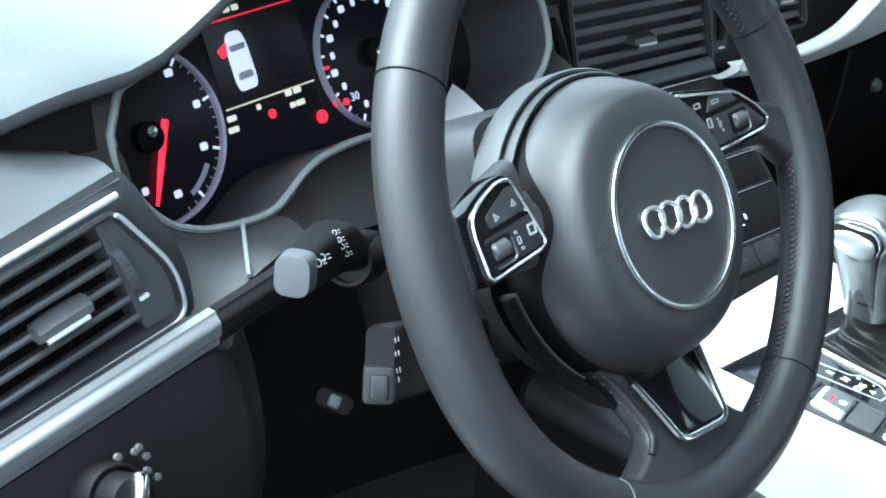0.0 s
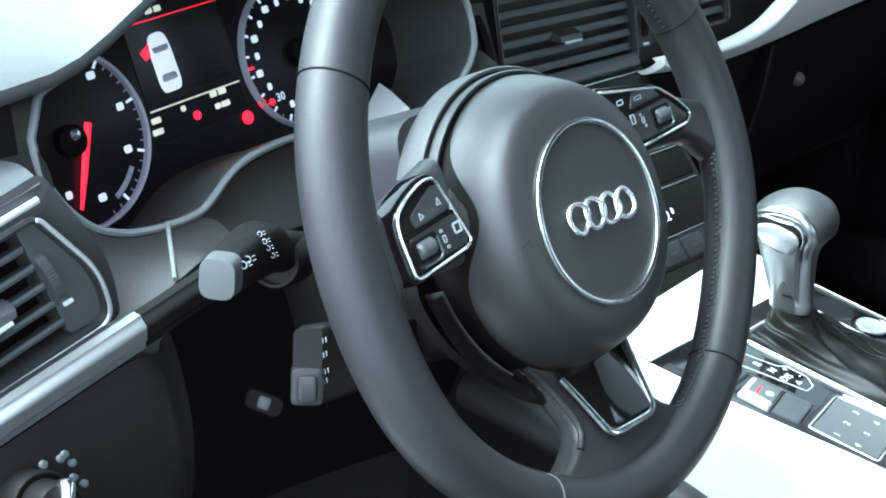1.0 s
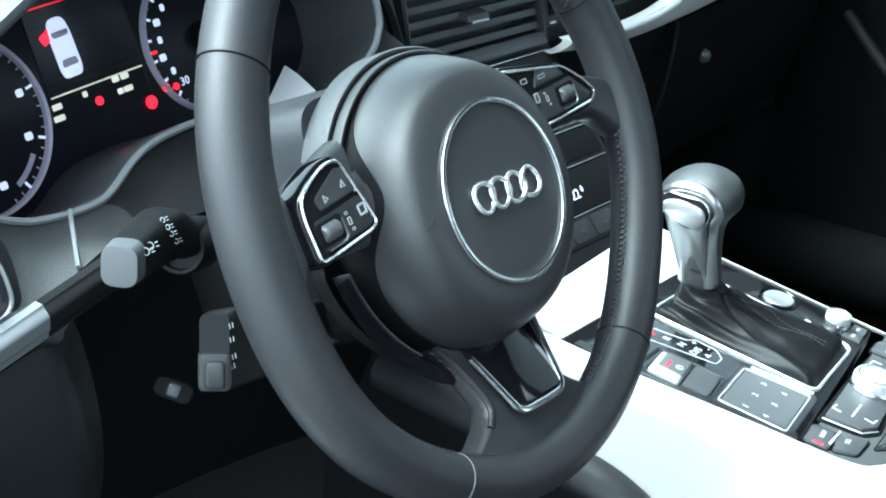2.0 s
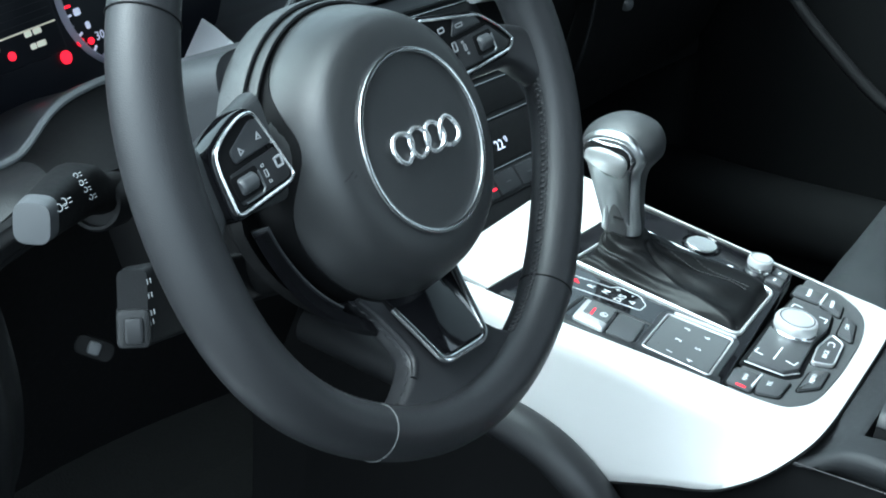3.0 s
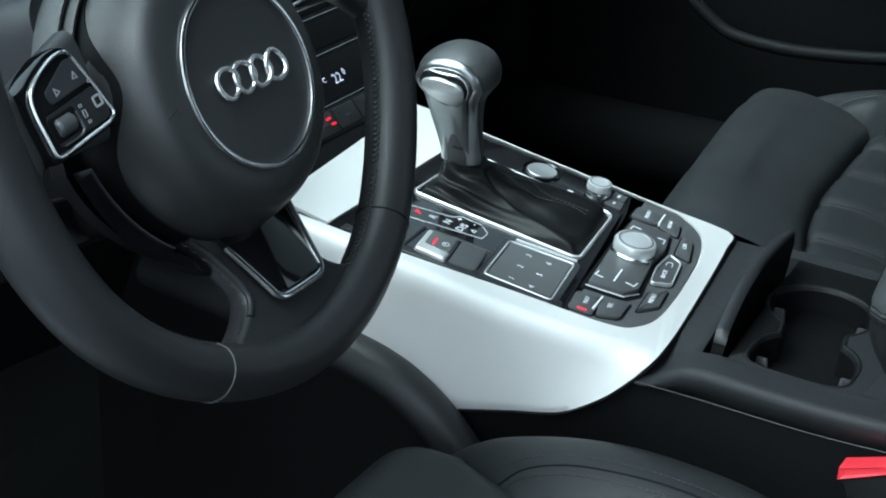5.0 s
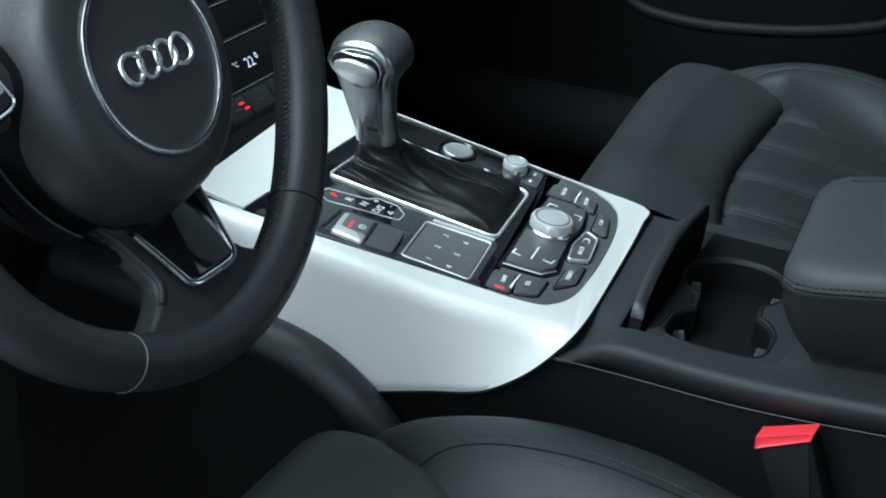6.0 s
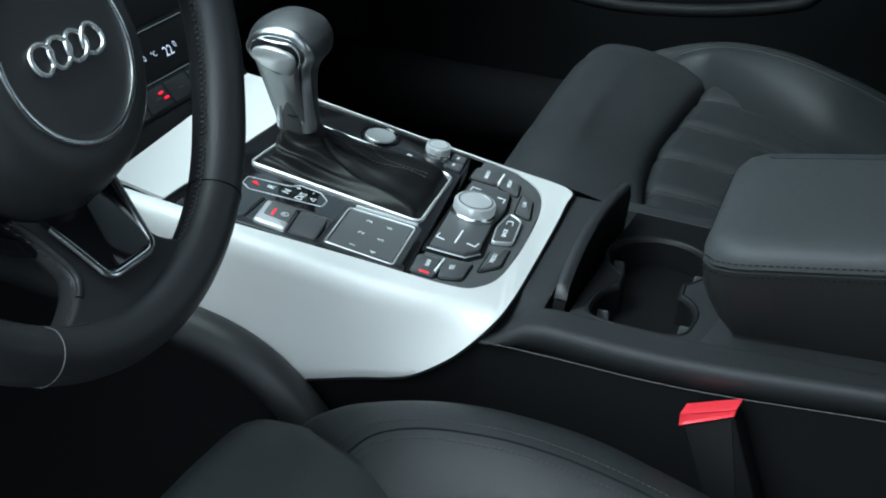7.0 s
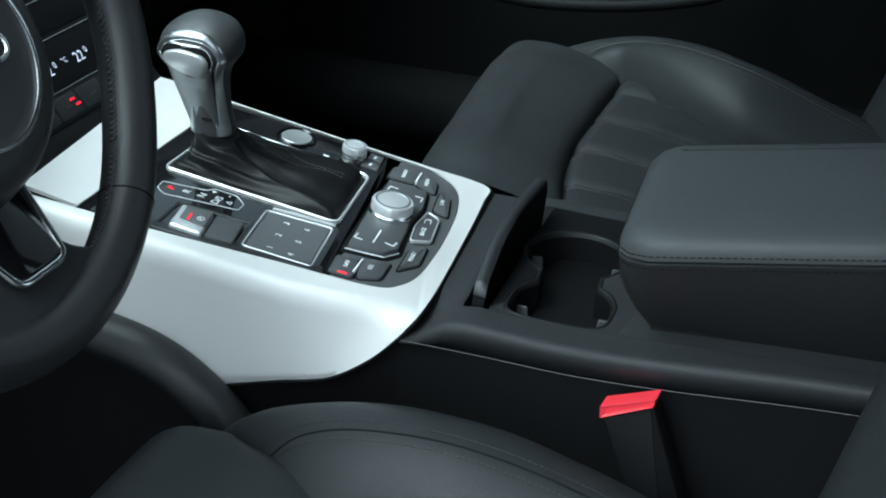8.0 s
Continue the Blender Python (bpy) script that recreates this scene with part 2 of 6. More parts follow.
def stitches(path, step=0.0045, size=0.003, r=0.00045, zig=0.0, normal=(0, 0, 1)):
    """Short threads along a path; zig: their slant to either side."""
    p = [Vector(q) for q in path]
    geos, carry = [], 0.0
    side = 1
    for a, b in zip(p, p[1:]):
        d = b - a
        t = d.normalized()
        w = t.cross(Vector(normal)).normalized()
        s = carry
        while s < d.length:
            c = a + t * s
            half = t * (size / 2) + w * (zig * side)
            geos.append(tube([c - half, c, c + half], [r * 0.6, r, r * 0.6], 5, up=normal))
            side = -side
            s += step
        carry = s - d.length
    return joined(*geos)


def writing(body, size, m, depth=0.0002):
    """Flat letters, centred, as (verts, faces) placed by m."""
    cu = bpy.data.curves.new("letters", "FONT")
    cu.body, cu.size, cu.extrude = body, size, depth
    cu.align_x, cu.align_y = "CENTER", "CENTER"
    cu.resolution_u = 2
    ob = bpy.data.objects.new("letters", cu)
    scene.collection.objects.link(ob)
    me = bpy.data.meshes.new_from_object(ob.evaluated_get(bpy.context.evaluated_depsgraph_get()))
    geo = [m @ v.co for v in me.vertices], [tuple(f.vertices) for f in me.polygons]
    bpy.data.objects.remove(ob)
    bpy.data.curves.remove(cu)
    bpy.data.meshes.remove(me)
    return geo


def smoothstep(a, b, x):
    t = max(0.0, min(1.0, (x - a) / (b - a)))
    return t * t * (3 - 2 * t)


def frame_of(origin, xa, ya, za):
    m = Matrix((xa, ya, za)).transposed().to_4x4()
    m.translation = origin
    return m


def facing(eye, target):
    """A frame at eye whose z axis points at target."""
    return look(eye, target) @ pose(0, 0, 0, 0, 180, 0)


# ---- surroundings and body shell ----
solid("ground", ([(-300, -300, -0.30), (300, -300, -0.30), (300, 300, -0.30), (-300, 300, -0.30)], [(0, 1, 2, 3)]), GROUND, "grey asphalt ground round the car", "ground", smooth=0)
solid("floor", joined(box(-0.36, -1.10, -0.06, 1.10, 0.86, 0.0, 0.004), sheet(lambda u, v: (-0.36 + 1.46 * u, 0.56 + 0.26 * v, 0.0 + 0.44 * v * v), 4, 8, thick=(0, 0.02, -0.02))), CARPET, "black carpeted car floor", "floor")
solid("sill", box(-0.48, -1.10, -0.14, -0.355, 0.70, 0.05, 0.02), PAINT, "silver painted door sill", "door sill")
solid("bulkhead", sheet(lambda u, v: (-0.38 + 1.50 * u, 0.86 - 0.02 * math.sin(math.pi * u), 0.02 + 0.66 * v), 6, 4, thick=(0, 0.03, 0)), CARPET, "black bulkhead behind the dashboard", "bulkhead")
# hinge pillars, added to keep light out of the footwells
solid("added_pillar_near", box(-0.46, 0.38, -0.10, -0.400, 0.88, 0.66, 0.02), CARPET, "black trimmed hinge pillar added to close the footwell", "pillar")
solid("added_pillar_far", box(1.095, 0.36, -0.10, 1.20, 0.90, 0.66, 0.02), CARPET, "black trimmed hinge pillar added to close the footwell", "pillar")
solid("rear_wall", box(-0.36, -1.14, -0.06, 1.10, -1.10, 0.72, 0.01), CARPET, "dark rear compartment wall", "wall")
# unseen roof: its dark tone and front edge are set to shape the light
solid("ceiling", sheet(lambda u, v: (-0.22 + 1.18 * u, 0.08 - 1.23 * v, 1.19 + 0.03 * math.sin(math.pi * u) - 0.05 * v * v), 10, 8, thick=(0, 0, 0.03)), LINER, "unseen roof lining, dark to cut reflections", "ceiling")


def pillar(name, path, r, label):
    return solid(name, tube(smooth_path(path, 12), r, 10, up=(0, 1, 0)), PLASTIC, label, "pillar")


pillar("pillar_front_near", [(-0.42, 0.72, 0.66), (-0.36, 0.44, 0.92), (-0.24, 0.08, 1.19)], 0.032, "slim front roof pillar")
pillar("pillar_front_far", [(1.16, 0.72, 0.66), (1.10, 0.44, 0.92), (0.98, 0.08, 1.19)], 0.032, "slim front roof pillar")
pillar("pillar_mid_near", [(-0.44, -0.62, 0.0), (-0.42, -0.62, 0.60), (-0.24, -0.66, 1.18)], 0.045, "middle roof pillar")
pillar("pillar_mid_far", [(1.15, -0.62, 0.0), (1.13, -0.62, 0.60), (0.98, -0.66, 1.18)], 0.045, "middle roof pillar")
pillar("roof_rail_near", [(-0.24, 0.08, 1.19), (-0.235, -0.5, 1.19), (-0.25, -1.14, 1.13)], 0.03, "roof side rail")
pillar("roof_rail_far", [(0.98, 0.08, 1.19), (0.975, -0.5, 1.19), (0.99, -1.14, 1.13)], 0.03, "roof side rail")
ws = solid("windscreen", sheet(lambda u, v: (-0.40 + 1.54 * u + (0.17 - 0.34 * u) * v, 0.74 - 0.64 * v + 0.05 * math.sin(math.pi * u), 0.68 + 0.50 * v), 10, 8), GLASS, "unseen laminated windscreen, tinted green to dim the light", "windscreen")
ws.visible_shadow = False


# ---- dashboard ----
dash = thing("dashboard", (0.35, 0.4, 0.6), "dark soft-touch dashboard with hood over the instruments", "dashboard")


LIP = smooth_path([(-0.43, 0, 0.676), (-0.34, 0, 0.676), (-0.2538, 0, 0.6800), (-0.2371, 0, 0.6845), (-0.2201, 0, 0.6878), (-0.2026, 0, 0.6901), (-0.1847, 0, 0.6922), (-0.1662, 0, 0.6968), (-0.147, 0, 0.7067), (-0.1274, 0, 0.7187), (-0.1114, 0, 0.7297),
                   (-0.085, 0, 0.7460), (-0.045, 0, 0.7610), (0.0, 0, 0.7670), (0.045, 0, 0.7640), (0.09, 0, 0.7540), (0.13, 0, 0.7400), (0.18, 0, 0.7200), (0.25, 0, 0.7020), (0.34, 0, 0.6930), (0.60, 0, 0.6860), (1.11, 0, 0.6840)], 200)


def lip(x):
    """The near edge of the dashboard's top: an arch over the instruments."""
    k = min(max([i for i in range(200) if LIP[i].x <= x] or [0]), 199)
    f = (x - LIP[k].x) / (LIP[k + 1].x - LIP[k].x)
    return 0.235 + 0.040 * smoothstep(0.10, 0.26, x), LIP[k].z + (LIP[k + 1].z - LIP[k].z) * f


def top_skin(u, v):
    x = -0.43 + 1.54 * u
    y0, z0 = lip(x)
    if v < 0.18:
        a = v / 0.18 * math.pi * 0.62
        return (x, y0 + 0.009 - 0.009 * math.sin(a) + 0.006 * (v / 0.18), z0 + 0.009 - 0.009 * math.cos(a))
    t = (v - 0.18) / 0.82
    z1 = z0 + 0.0123
    return (x, y0 + 0.0066 + (0.76 - y0) * t, z1 + (0.690 - z1) * smoothstep(0.0, 1.0, t) + 0.012 * math.sin(math.pi * t))


part("top_pad", sheet(top_skin, 80, 26), DASHTOP, dash, "grained dashboard top", smooth=50)


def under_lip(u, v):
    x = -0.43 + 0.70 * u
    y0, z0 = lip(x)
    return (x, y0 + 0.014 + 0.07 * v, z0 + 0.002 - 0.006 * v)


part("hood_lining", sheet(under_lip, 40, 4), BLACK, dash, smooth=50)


# band under the lip, and the surround of the near air vent
def fascia_y(x, z):
    return 0.168 + 0.5 * max(0.0, z - 0.66) + 0.10 * max(0.0, x + 0.21)


VENT = [(-0.385, 0.5370), (-0.1975, 0.5895), (-0.2060, 0.6200), (-0.2420, 0.6590), (-0.385, 0.6140)]
vin = rpoly(VENT, [0.004, 0.012, 0.030, 0.006, 0.004], 6)
vout = rpoly([(-0.43, 0.5230), (-0.1900, 0.5880), (-0.1960, 0.6200), (-0.2320, 0.6760), (-0.43, 0.6150)], [0.001, 0.006, 0.03, 0.006, 0.001], 6)


def on_fascia(lp, dy=0.0):
    return [Vector((p.x, fascia_y(p.x, p.y) + dy, p.y)) for p in lp]


rings = [on_fascia([a.lerp(b, t) for a, b in zip(vout, vin)]) for t in (0, 0.25, 0.5, 0.75, 1)] + [on_fascia(vin, 0.05)]
part("vent_surround", loft(rings, caps=(False, True)), COLUMN, dash)


def shelf(u, v):
    x = -0.43 + (0.1960 + 0.016 * v) * u
    front = 0.6155 + 0.300 * (x + 0.43)
    back = min(0.6721 - 0.22 * (x + 0.26), lip(x)[1] - 0.006)
    return (x, 0.172 + 0.074 * v, front + (back - front) * smoothstep(0.05, 1, v) - 0.003 * (1 - v) ** 4)


# darker plastic than the top pad: the shelf's shade is put into the colour
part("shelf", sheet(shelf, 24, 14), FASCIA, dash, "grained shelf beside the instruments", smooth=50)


def shelf_back(u, v):
    x = -0.43 + 0.231 * u
    p = shelf(min(1.0, (x + 0.43) / 0.212), 1.0)
    return (x, 0.2455 + 0.006 * v, p[2] - 0.003 + (lip(x)[1] + 0.004 - p[2]) * v)


# black strip: the shadow gap under the lip, put into its colour
part("shelf_back", sheet(shelf_back, 24, 4), BLACK, dash)
part("chrome_line", tube([(-0.43 + 0.0100 * i, fascia_y(-0.43 + 0.01 * i, 0.64) - 0.0022, 0.6075 + 0.00308 * i) for i in range(20)], 0.0019, 8), SATIN, dash, "thin chrome line")


def air_vent(name, label, outline, place, slats, tab, dials, slope, rim=None, drop=0.0062, rise=0.0020, depth=0.0220):
    """An air vent: a frame, cross slats, a metal tab and thumb wheels. place(x, z, d): a point d metres behind the face."""
    t = thing(name, place(sum(p.x for p in outline) / len(outline), sum(p.y for p in outline) / len(outline), 0), label, "air vent")
    ring = [[Vector(place(p.x, p.y, d)) for p in inset(outline, w)] for w, d in ((0, 0.004), (0, -0.002), (0.0012, -0.0035), (0.0030, -0.0030), (0.0038, 0.0), (0.0042, 0.03))]
    part("outer_frame", loft(ring, caps=(False, True)), FASCIA, t)
    edge = [place(p.x, p.y, -0.0044) for p in inset(outline, 0.0008)]
    part("chrome_edge", tube(edge[:25] if rim else edge, 0.0013, 8, ring=not rim, up=(0, 1, 0)), rim or FASCIA, t, "smooth edge of the frame")
    # black sheet added behind the slats: the vent's inner shade as colour
    part("backing", loft([[Vector(place(p.x, p.y, d)) for p in q] for q, d in ((inset(outline, 0.0045), 0.029), (inset(outline, 0.0045), 0.019))]), BLACK, t)
    for x0, x1, z in slats:
        loops = []
        for i in range(9):
            x = x0 + (x1 - x0) * i / 8
            zz = z + slope * (x - x1)
            loops.append([Vector(place(x, zz + a, d)) for a, d in ((0.0006, 0.0), (rise, 0.0014), (rise - 0.0006, 0.0040), (0.0012 - drop, depth), (-drop, depth), (-0.0024, 0.0040), (-0.0014, 0.0002))])
        part("slat", loft(loops), SLAT, t)
    x, z, w = tab
    loops = []
    for i in range(7):
        xx = x - w / 2 + w * i / 6
        zz = z + slope * (xx - x)
        k = 0.75 + 0.25 * math.sin(math.pi * i / 6)
        loops.append([Vector(place(xx, zz + a * k, d)) for a, d in ((0.0045, 0.004), (0.0050, -0.002), (0.0020, -0.0075), (-0.0030, -0.0085), (-0.0045, -0.006), (-0.0045, 0.004))])
    tb = part("tab", loft(loops), KEY, t, "grey sliding tab")
    part("chrome_strip", tube([place(x - w * 0.40 + w * 0.8 * i / 6, z - 0.0035 + slope * (w * 0.8 * (i / 6 - 0.5)), -0.0092) for i in range(7)], 0.0014, 6), SATIN, tb)
    for x, z, h, lean in dials:
        plate = rpoly([(x - 0.010 - lean, z + h), (x + 0.010 - lean, z + h), (x + 0.012 + lean, z - h), (x - 0.012 + lean, z - h)], 0.003, 3)
        pl = part("dial_plate", loft([[Vector(place(p.x, p.y, d)) for p in q] for q, d in ((plate, 0.02), (plate, -0.001), (inset(plate, 0.001), -0.002))]), FASCIA, t)
        loops = []
        for i in range(25):
            f = i / 24 * 2 - 1
            zz, xx = z - h * 0.75 * f, x + lean * f
            bulge = 0.0060 * math.sqrt(max(0, 1 - f * f)) * (1 + 0.08 * (i % 2))
            loops.append([Vector(place(xx + a, zz, -d)) for a, d in ((-0.0045, -0.002), (-0.0040, bulge), (0.0040, bulge), (0.0045, -0.002))])
        part("thumb_wheel", loft(loops), BLACK, pl, "ribbed thumb wheel")
        part("mark", box(-0.004, -0.001, -0.001, 0.004, 0.001, 0.001, 0.0004, Matrix.Translation(place(x + lean * 0.9, z - h * 0.88, -0.003)) @ pose(0, 0, 0, 90, 0, 0)), PRINT, pl)
    return t


near_vent = air_vent("air_vent", "black slatted air vent with chrome edge beside the instruments", vin, lambda x, z, d: (x, fascia_y(x, z) + d, z),
         [(-0.380, -0.2480 + 0.0055 * k, 0.6411 - 0.0113 * k) for k in range(6)], (-0.2740, 0.6090, 0.030), [], 0.31, SATIN, 0.0030, 0.0018, 0.0110)
DP = rpoly([(-0.2526, 0.6545), (-0.2420, 0.6555), (-0.2060, 0.6150), (-0.2005, 0.5965), (-0.2050, 0.5900), (-0.2225, 0.5870)], [0.001, 0.004, 0.02, 0.006, 0.004, 0.002], 5)


for k in range(8):
    x = -0.375 + 0.0165 * k
    z = 0.6050 + 0.31 * (x + 0.30)
    part("vane", loft([[Vector((x + a, fascia_y(x, z) + d, z + h)) for a, d in ((-0.0005, 0.0125), (0.0005, 0.0125), (0.0005, 0.0185), (-0.0005, 0.0185))] for h in (-0.038, 0.034)]), TRIM, near_vent)


plate = part("dial_plate", loft([[Vector((p.x, fascia_y(p.x, p.y) + d, p.y)) for p in q] for q, d in ((DP, 0.02), (DP, 0.0015), (inset(DP, 0.0008), 0.0005))]), PANEL, near_vent, "smooth plate with a thumb wheel")
loops = []
for i in range(31):
    f = i / 30
    x, z = -0.2406 + 0.0126 * f, 0.6359 - 0.0282 * f
    bulge = 0.0055 * math.sqrt(max(0, 1 - (2 * f - 1) ** 2)) * (1 + 0.07 * (i % 2))
    loops.append([Vector((x + a, fascia_y(x, z) - d, z + 0.3 * a)) for a, d in ((-0.0030, -0.002), (-0.0026, bulge), (0.0026, bulge), (0.0030, -0.002))])
part("thumb_wheel", loft(loops), KEY, plate, "ribbed thumb wheel")
part("mark", box(-0.0030, -0.0012, -0.001, 0.0030, 0.0012, 0.001, 0.0005, Matrix.Translation((-0.2243, fascia_y(-0.2243, 0.6064) - 0.0005, 0.6064)) @ pose(0, 0, 0, 90, -15, 0)), PRINT, plate)

# ---- instruments' opening: its edge in the plane of the gauges, 82 mm in front of them ----
GK = math.atan(0.35)
GM = frame_of((0, 0.335, 0.65), Vector((1, 0, 0)), Vector((0, math.sin(GK), math.cos(GK))), Vector((0, -math.cos(GK), math.sin(GK))))
EDGE_H = 0.082
LOW = smooth_path([(-0.1864, -0.0139, 0), (-0.1858, -0.0310, 0), (-0.1805, -0.0460, 0), (-0.1715, -0.0600, 0), (-0.1605, -0.0705, 0), (-0.1490, -0.0758, 0), (-0.1348, -0.0795, 0), (-0.1100, -0.0810, 0), (-0.0878, -0.0790, 0), (-0.0751, -0.0730, 0), (-0.0612, -0.0634, 0), (-0.0455, -0.0558, 0), (-0.0254, -0.0514, 0), (0.0, -0.0490, 0),
                   (0.0254, -0.0514, 0), (0.0455, -0.0558, 0), (0.0612, -0.0634, 0), (0.0751, -0.0730, 0), (0.0878, -0.0790, 0), (0.1100, -0.0790, 0), (0.1350, -0.0690, 0), (0.1550, -0.0510, 0), (0.1700, -0.0365, 0), (0.1797, -0.0286, 0), (0.1884, -0.0153, 0)], 120)
HIGH = smooth_path([(0.1884, -0.0153, 0), (0.1896, 0.0012, 0), (0.1860, 0.0200, 0), (0.170, 0.036, 0), (0.130, 0.055, 0), (0.060, 0.074, 0), (0.0, 0.080, 0), (-0.060, 0.068, 0), (-0.120, 0.036, 0), (-0.158, 0.0165, 0), (-0.1740, 0.0100, 0), (-0.1808, -0.0021, 0), (-0.1864, -0.0139, 0)], 80)


def under_panel(u, v):
    p = LOW[int(round(u * 120))]
    a = GM @ Vector((p.x, p.y - 0.002, EDGE_H - 0.002))
    x = a.x - 0.030 * smoothstep(0.1, 0.8, v) * smoothstep(-0.02, -0.15, a.x)
    zb = min(0.5848 + 0.46 * max(-0.02, x + 0.1774), 0.606)
    if v < 0.8:
        t = v / 0.8
        return (x, a.y + (0.170 - a.y) * t, a.z + (zb - a.z) * t ** 1.3 + 0.004 * math.sin(math.pi * t))
    t = (v - 0.8) / 0.2
    return (x, 0.170 - 0.004 * math.sin(math.pi * t) + 0.010 * t, zb - 0.026 * t)


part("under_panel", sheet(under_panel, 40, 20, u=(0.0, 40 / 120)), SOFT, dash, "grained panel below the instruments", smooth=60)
# the same skin run on in black: the shade of the open column space
part("column_void", sheet(under_panel, 80, 20, u=(40 / 120, 1.0)), BLACK, dash, "black sheet in place of the dark void round the steering column", smooth=60)
part("chrome_tick", tube([(-0.1160, 0.2240, 0.6060), (-0.1360, 0.1960, 0.6060), (-0.1545, 0.1690, 0.5990)], 0.0014, 6), BEZEL, dash, "short satin metal strip")


# silver strip and lower panel on the near side
def strip(u, v):
    x = -0.43 + 0.2235 * u
    z = 0.5265 + 0.278 * (x + 0.43) + 0.0190 * v
    return (x, 0.1305 - 0.003 * smoothstep(0.0, 0.12, v) - 0.0015 * smoothstep(0.28, 0.38, v) + 0.0050 * smoothstep(0.66, 1.0, v) ** 1.5, z - 0.0015)


part("metal_strip", sheet(strip, 20, 24, thick=(0, 0.006, 0)), STRIP, dash, "brushed metal strip", smooth=30)


part("strip_end", sheet(strip, 12, 24, u=(1.003, 1.36), thick=(0, 0.006, 0)), BLACK, dash, "dark end of the strip", smooth=30)


def ledge(u, v):
    x = -0.43 + 0.226 * u
    z0 = 0.5445 + 0.278 * (x + 0.43)
    return (x, 0.1370 + 0.034 * v, z0 - 0.0030 - 0.0190 * v)


part("ledge", sheet(ledge, 20, 5, thick=(0, 0.004, -0.006)), FASCIA, dash, smooth=50)


def lower_panel(u, v):
    x = -0.43 + 0.262 * u
    z = 0.5255 + 0.278 * (x + 0.43) - 0.20 * v - 0.022 * smoothstep(0.80, 1.0, u) * (1 - v)
    return (x + 0.022 * v * u, 0.128 - 0.018 * math.sin(math.pi * min(1, v * 1.2)) ** 0.8 + 0.02 * v + 0.03 * smoothstep(0.86, 1.0, u), z)


part("lower_panel", sheet(lower_panel, 24, 16, thick=(0, 0.02, 0)), TRIM, dash, smooth=50)
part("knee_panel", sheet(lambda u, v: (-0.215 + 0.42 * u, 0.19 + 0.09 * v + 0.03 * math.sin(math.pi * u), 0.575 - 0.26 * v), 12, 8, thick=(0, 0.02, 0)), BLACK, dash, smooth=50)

# light switch
lsw = thing("light_switch", (-0.284, 0.10, 0.545), "round black light switch with chrome grip", "light switch")
LS = frame_of((-0.2850, 0.0985, 0.5430), Vector((1, 0.0, 0.18)).normalized(), Vector((-0.15, 0.35, 0.93)).normalized(), Vector((0, -0.94, 0.34)))
part("dial", lathe([(0.0165, -0.035), (0.0165, -0.007), (0.0155, -0.0055), (0.0145, -0.0055), (0.0135, -0.007)], LS, 40), BLACK, lsw)
part("knob", lathe([(0.0125, -0.01), (0.0125, 0.007), (0.0110, 0.0095), (0.0001, 0.0100)], LS, 32), BLACK, lsw)
part("grip", box(-0.0034, -0.0140, 0.009, 0.0034, 0.0140, 0.0170, 0.0022, LS @ pose(0, 0, 0, 0, 0, -25)), CHROME, lsw, "chrome grip")
for x, y, z in ((-0.2847, 0.1037, 0.5634), (-0.2752, 0.1037, 0.5628), (-0.2730, 0.1037, 0.5642), (-0.2700, 0.1022, 0.5591), (-0.2712, 0.0998, 0.5526), (-0.2666, 0.0982, 0.5481)):
    part("symbol", slab(circle(0, 0, 0.0019, 12), -0.002, 0.0005, Matrix.Translation((x, y - 0.001, z)) @ LS.to_3x3().to_4x4(), 0.0002), SLAT, lsw)

# ---- instruments ----
inst = thing("instrument_cluster", (0, 0.30, 0.60), "lit instrument cluster with red needles and colour display", "instrument cluster")
BZ = [Vector((p.x, p.y)) for p in LOW[:-1] + HIGH[:-1]]
part("housing", moved(loft([at_h(BZ, EDGE_H), at_h(inset(BZ, 0.0015), EDGE_H - 0.008), at_h([Vector((p.x, p.y - 0.004)) for p in BZ], 0.035), at_h([Vector((p.x, p.y - 0.006)) for p in BZ], 0.0005)], caps=(False, False)), GM), HOUSING, inst, smooth=60)
part("bezel", moved(tube([Vector((p.x, p.y, EDGE_H + 0.001)) for p in even(BZ, 200)], 0.0026, 8, ring=True, up=(0, 0, 1)), GM), BEZEL, inst, "grey rounded bezel")
part("face", slab([Vector((p.x, p.y - 0.006)) for p in inset(BZ, -0.002)], -0.004, 0.001, GM, 0.0005), SCREEN, inst, "black instrument face")


IM = GM @ pose(0, 0, 0, 0, 0, 6)


def gauge(name, cx, cy, r, ticks, digits, label):
    """A round gauge; ticks: (degrees, is long), digits: (degrees, distance from the middle, half width)."""
    ring = part(name, lathe([(r + 0.0022, 0.0005), (r + 0.0020, 0.004), (r + 0.0006, 0.0065), (r - 0.0010, 0.005), (r - 0.0014, 0.0005)], IM @ pose(cx, cy, 0), 72), DIALRING, inst, label)
    for a, major in ticks:
        l0, w = r - 0.001 - (0.0058 if major else 0.0034), 0.0009 if major else 0.0005
        part("tick", box(l0, -w, 0.0012, r - 0.0015, w, 0.0020, 0.0002, IM @ pose(cx, cy, 0, 0, 0, a)), WHITELIT if major else DIALRING, ring)
    for a, d, w in digits:
        x, y = cx + d * math.cos(radians(a)), cy + d * math.sin(radians(a))
        part("digit_bar", slab(rrect(-w, -0.0026, w, 0.0026, 0.0018, 4), 0.0012, 0.0018, IM @ pose(x, y, 0), 0.0003), WHITELIT, ring)
    part("hub", lathe([(0.0105, 0.001), (0.0100, 0.0075), (0.0080, 0.0085), (0.0001, 0.009)], IM @ pose(cx, cy, 0), 28), BLACK, ring)
    return ring


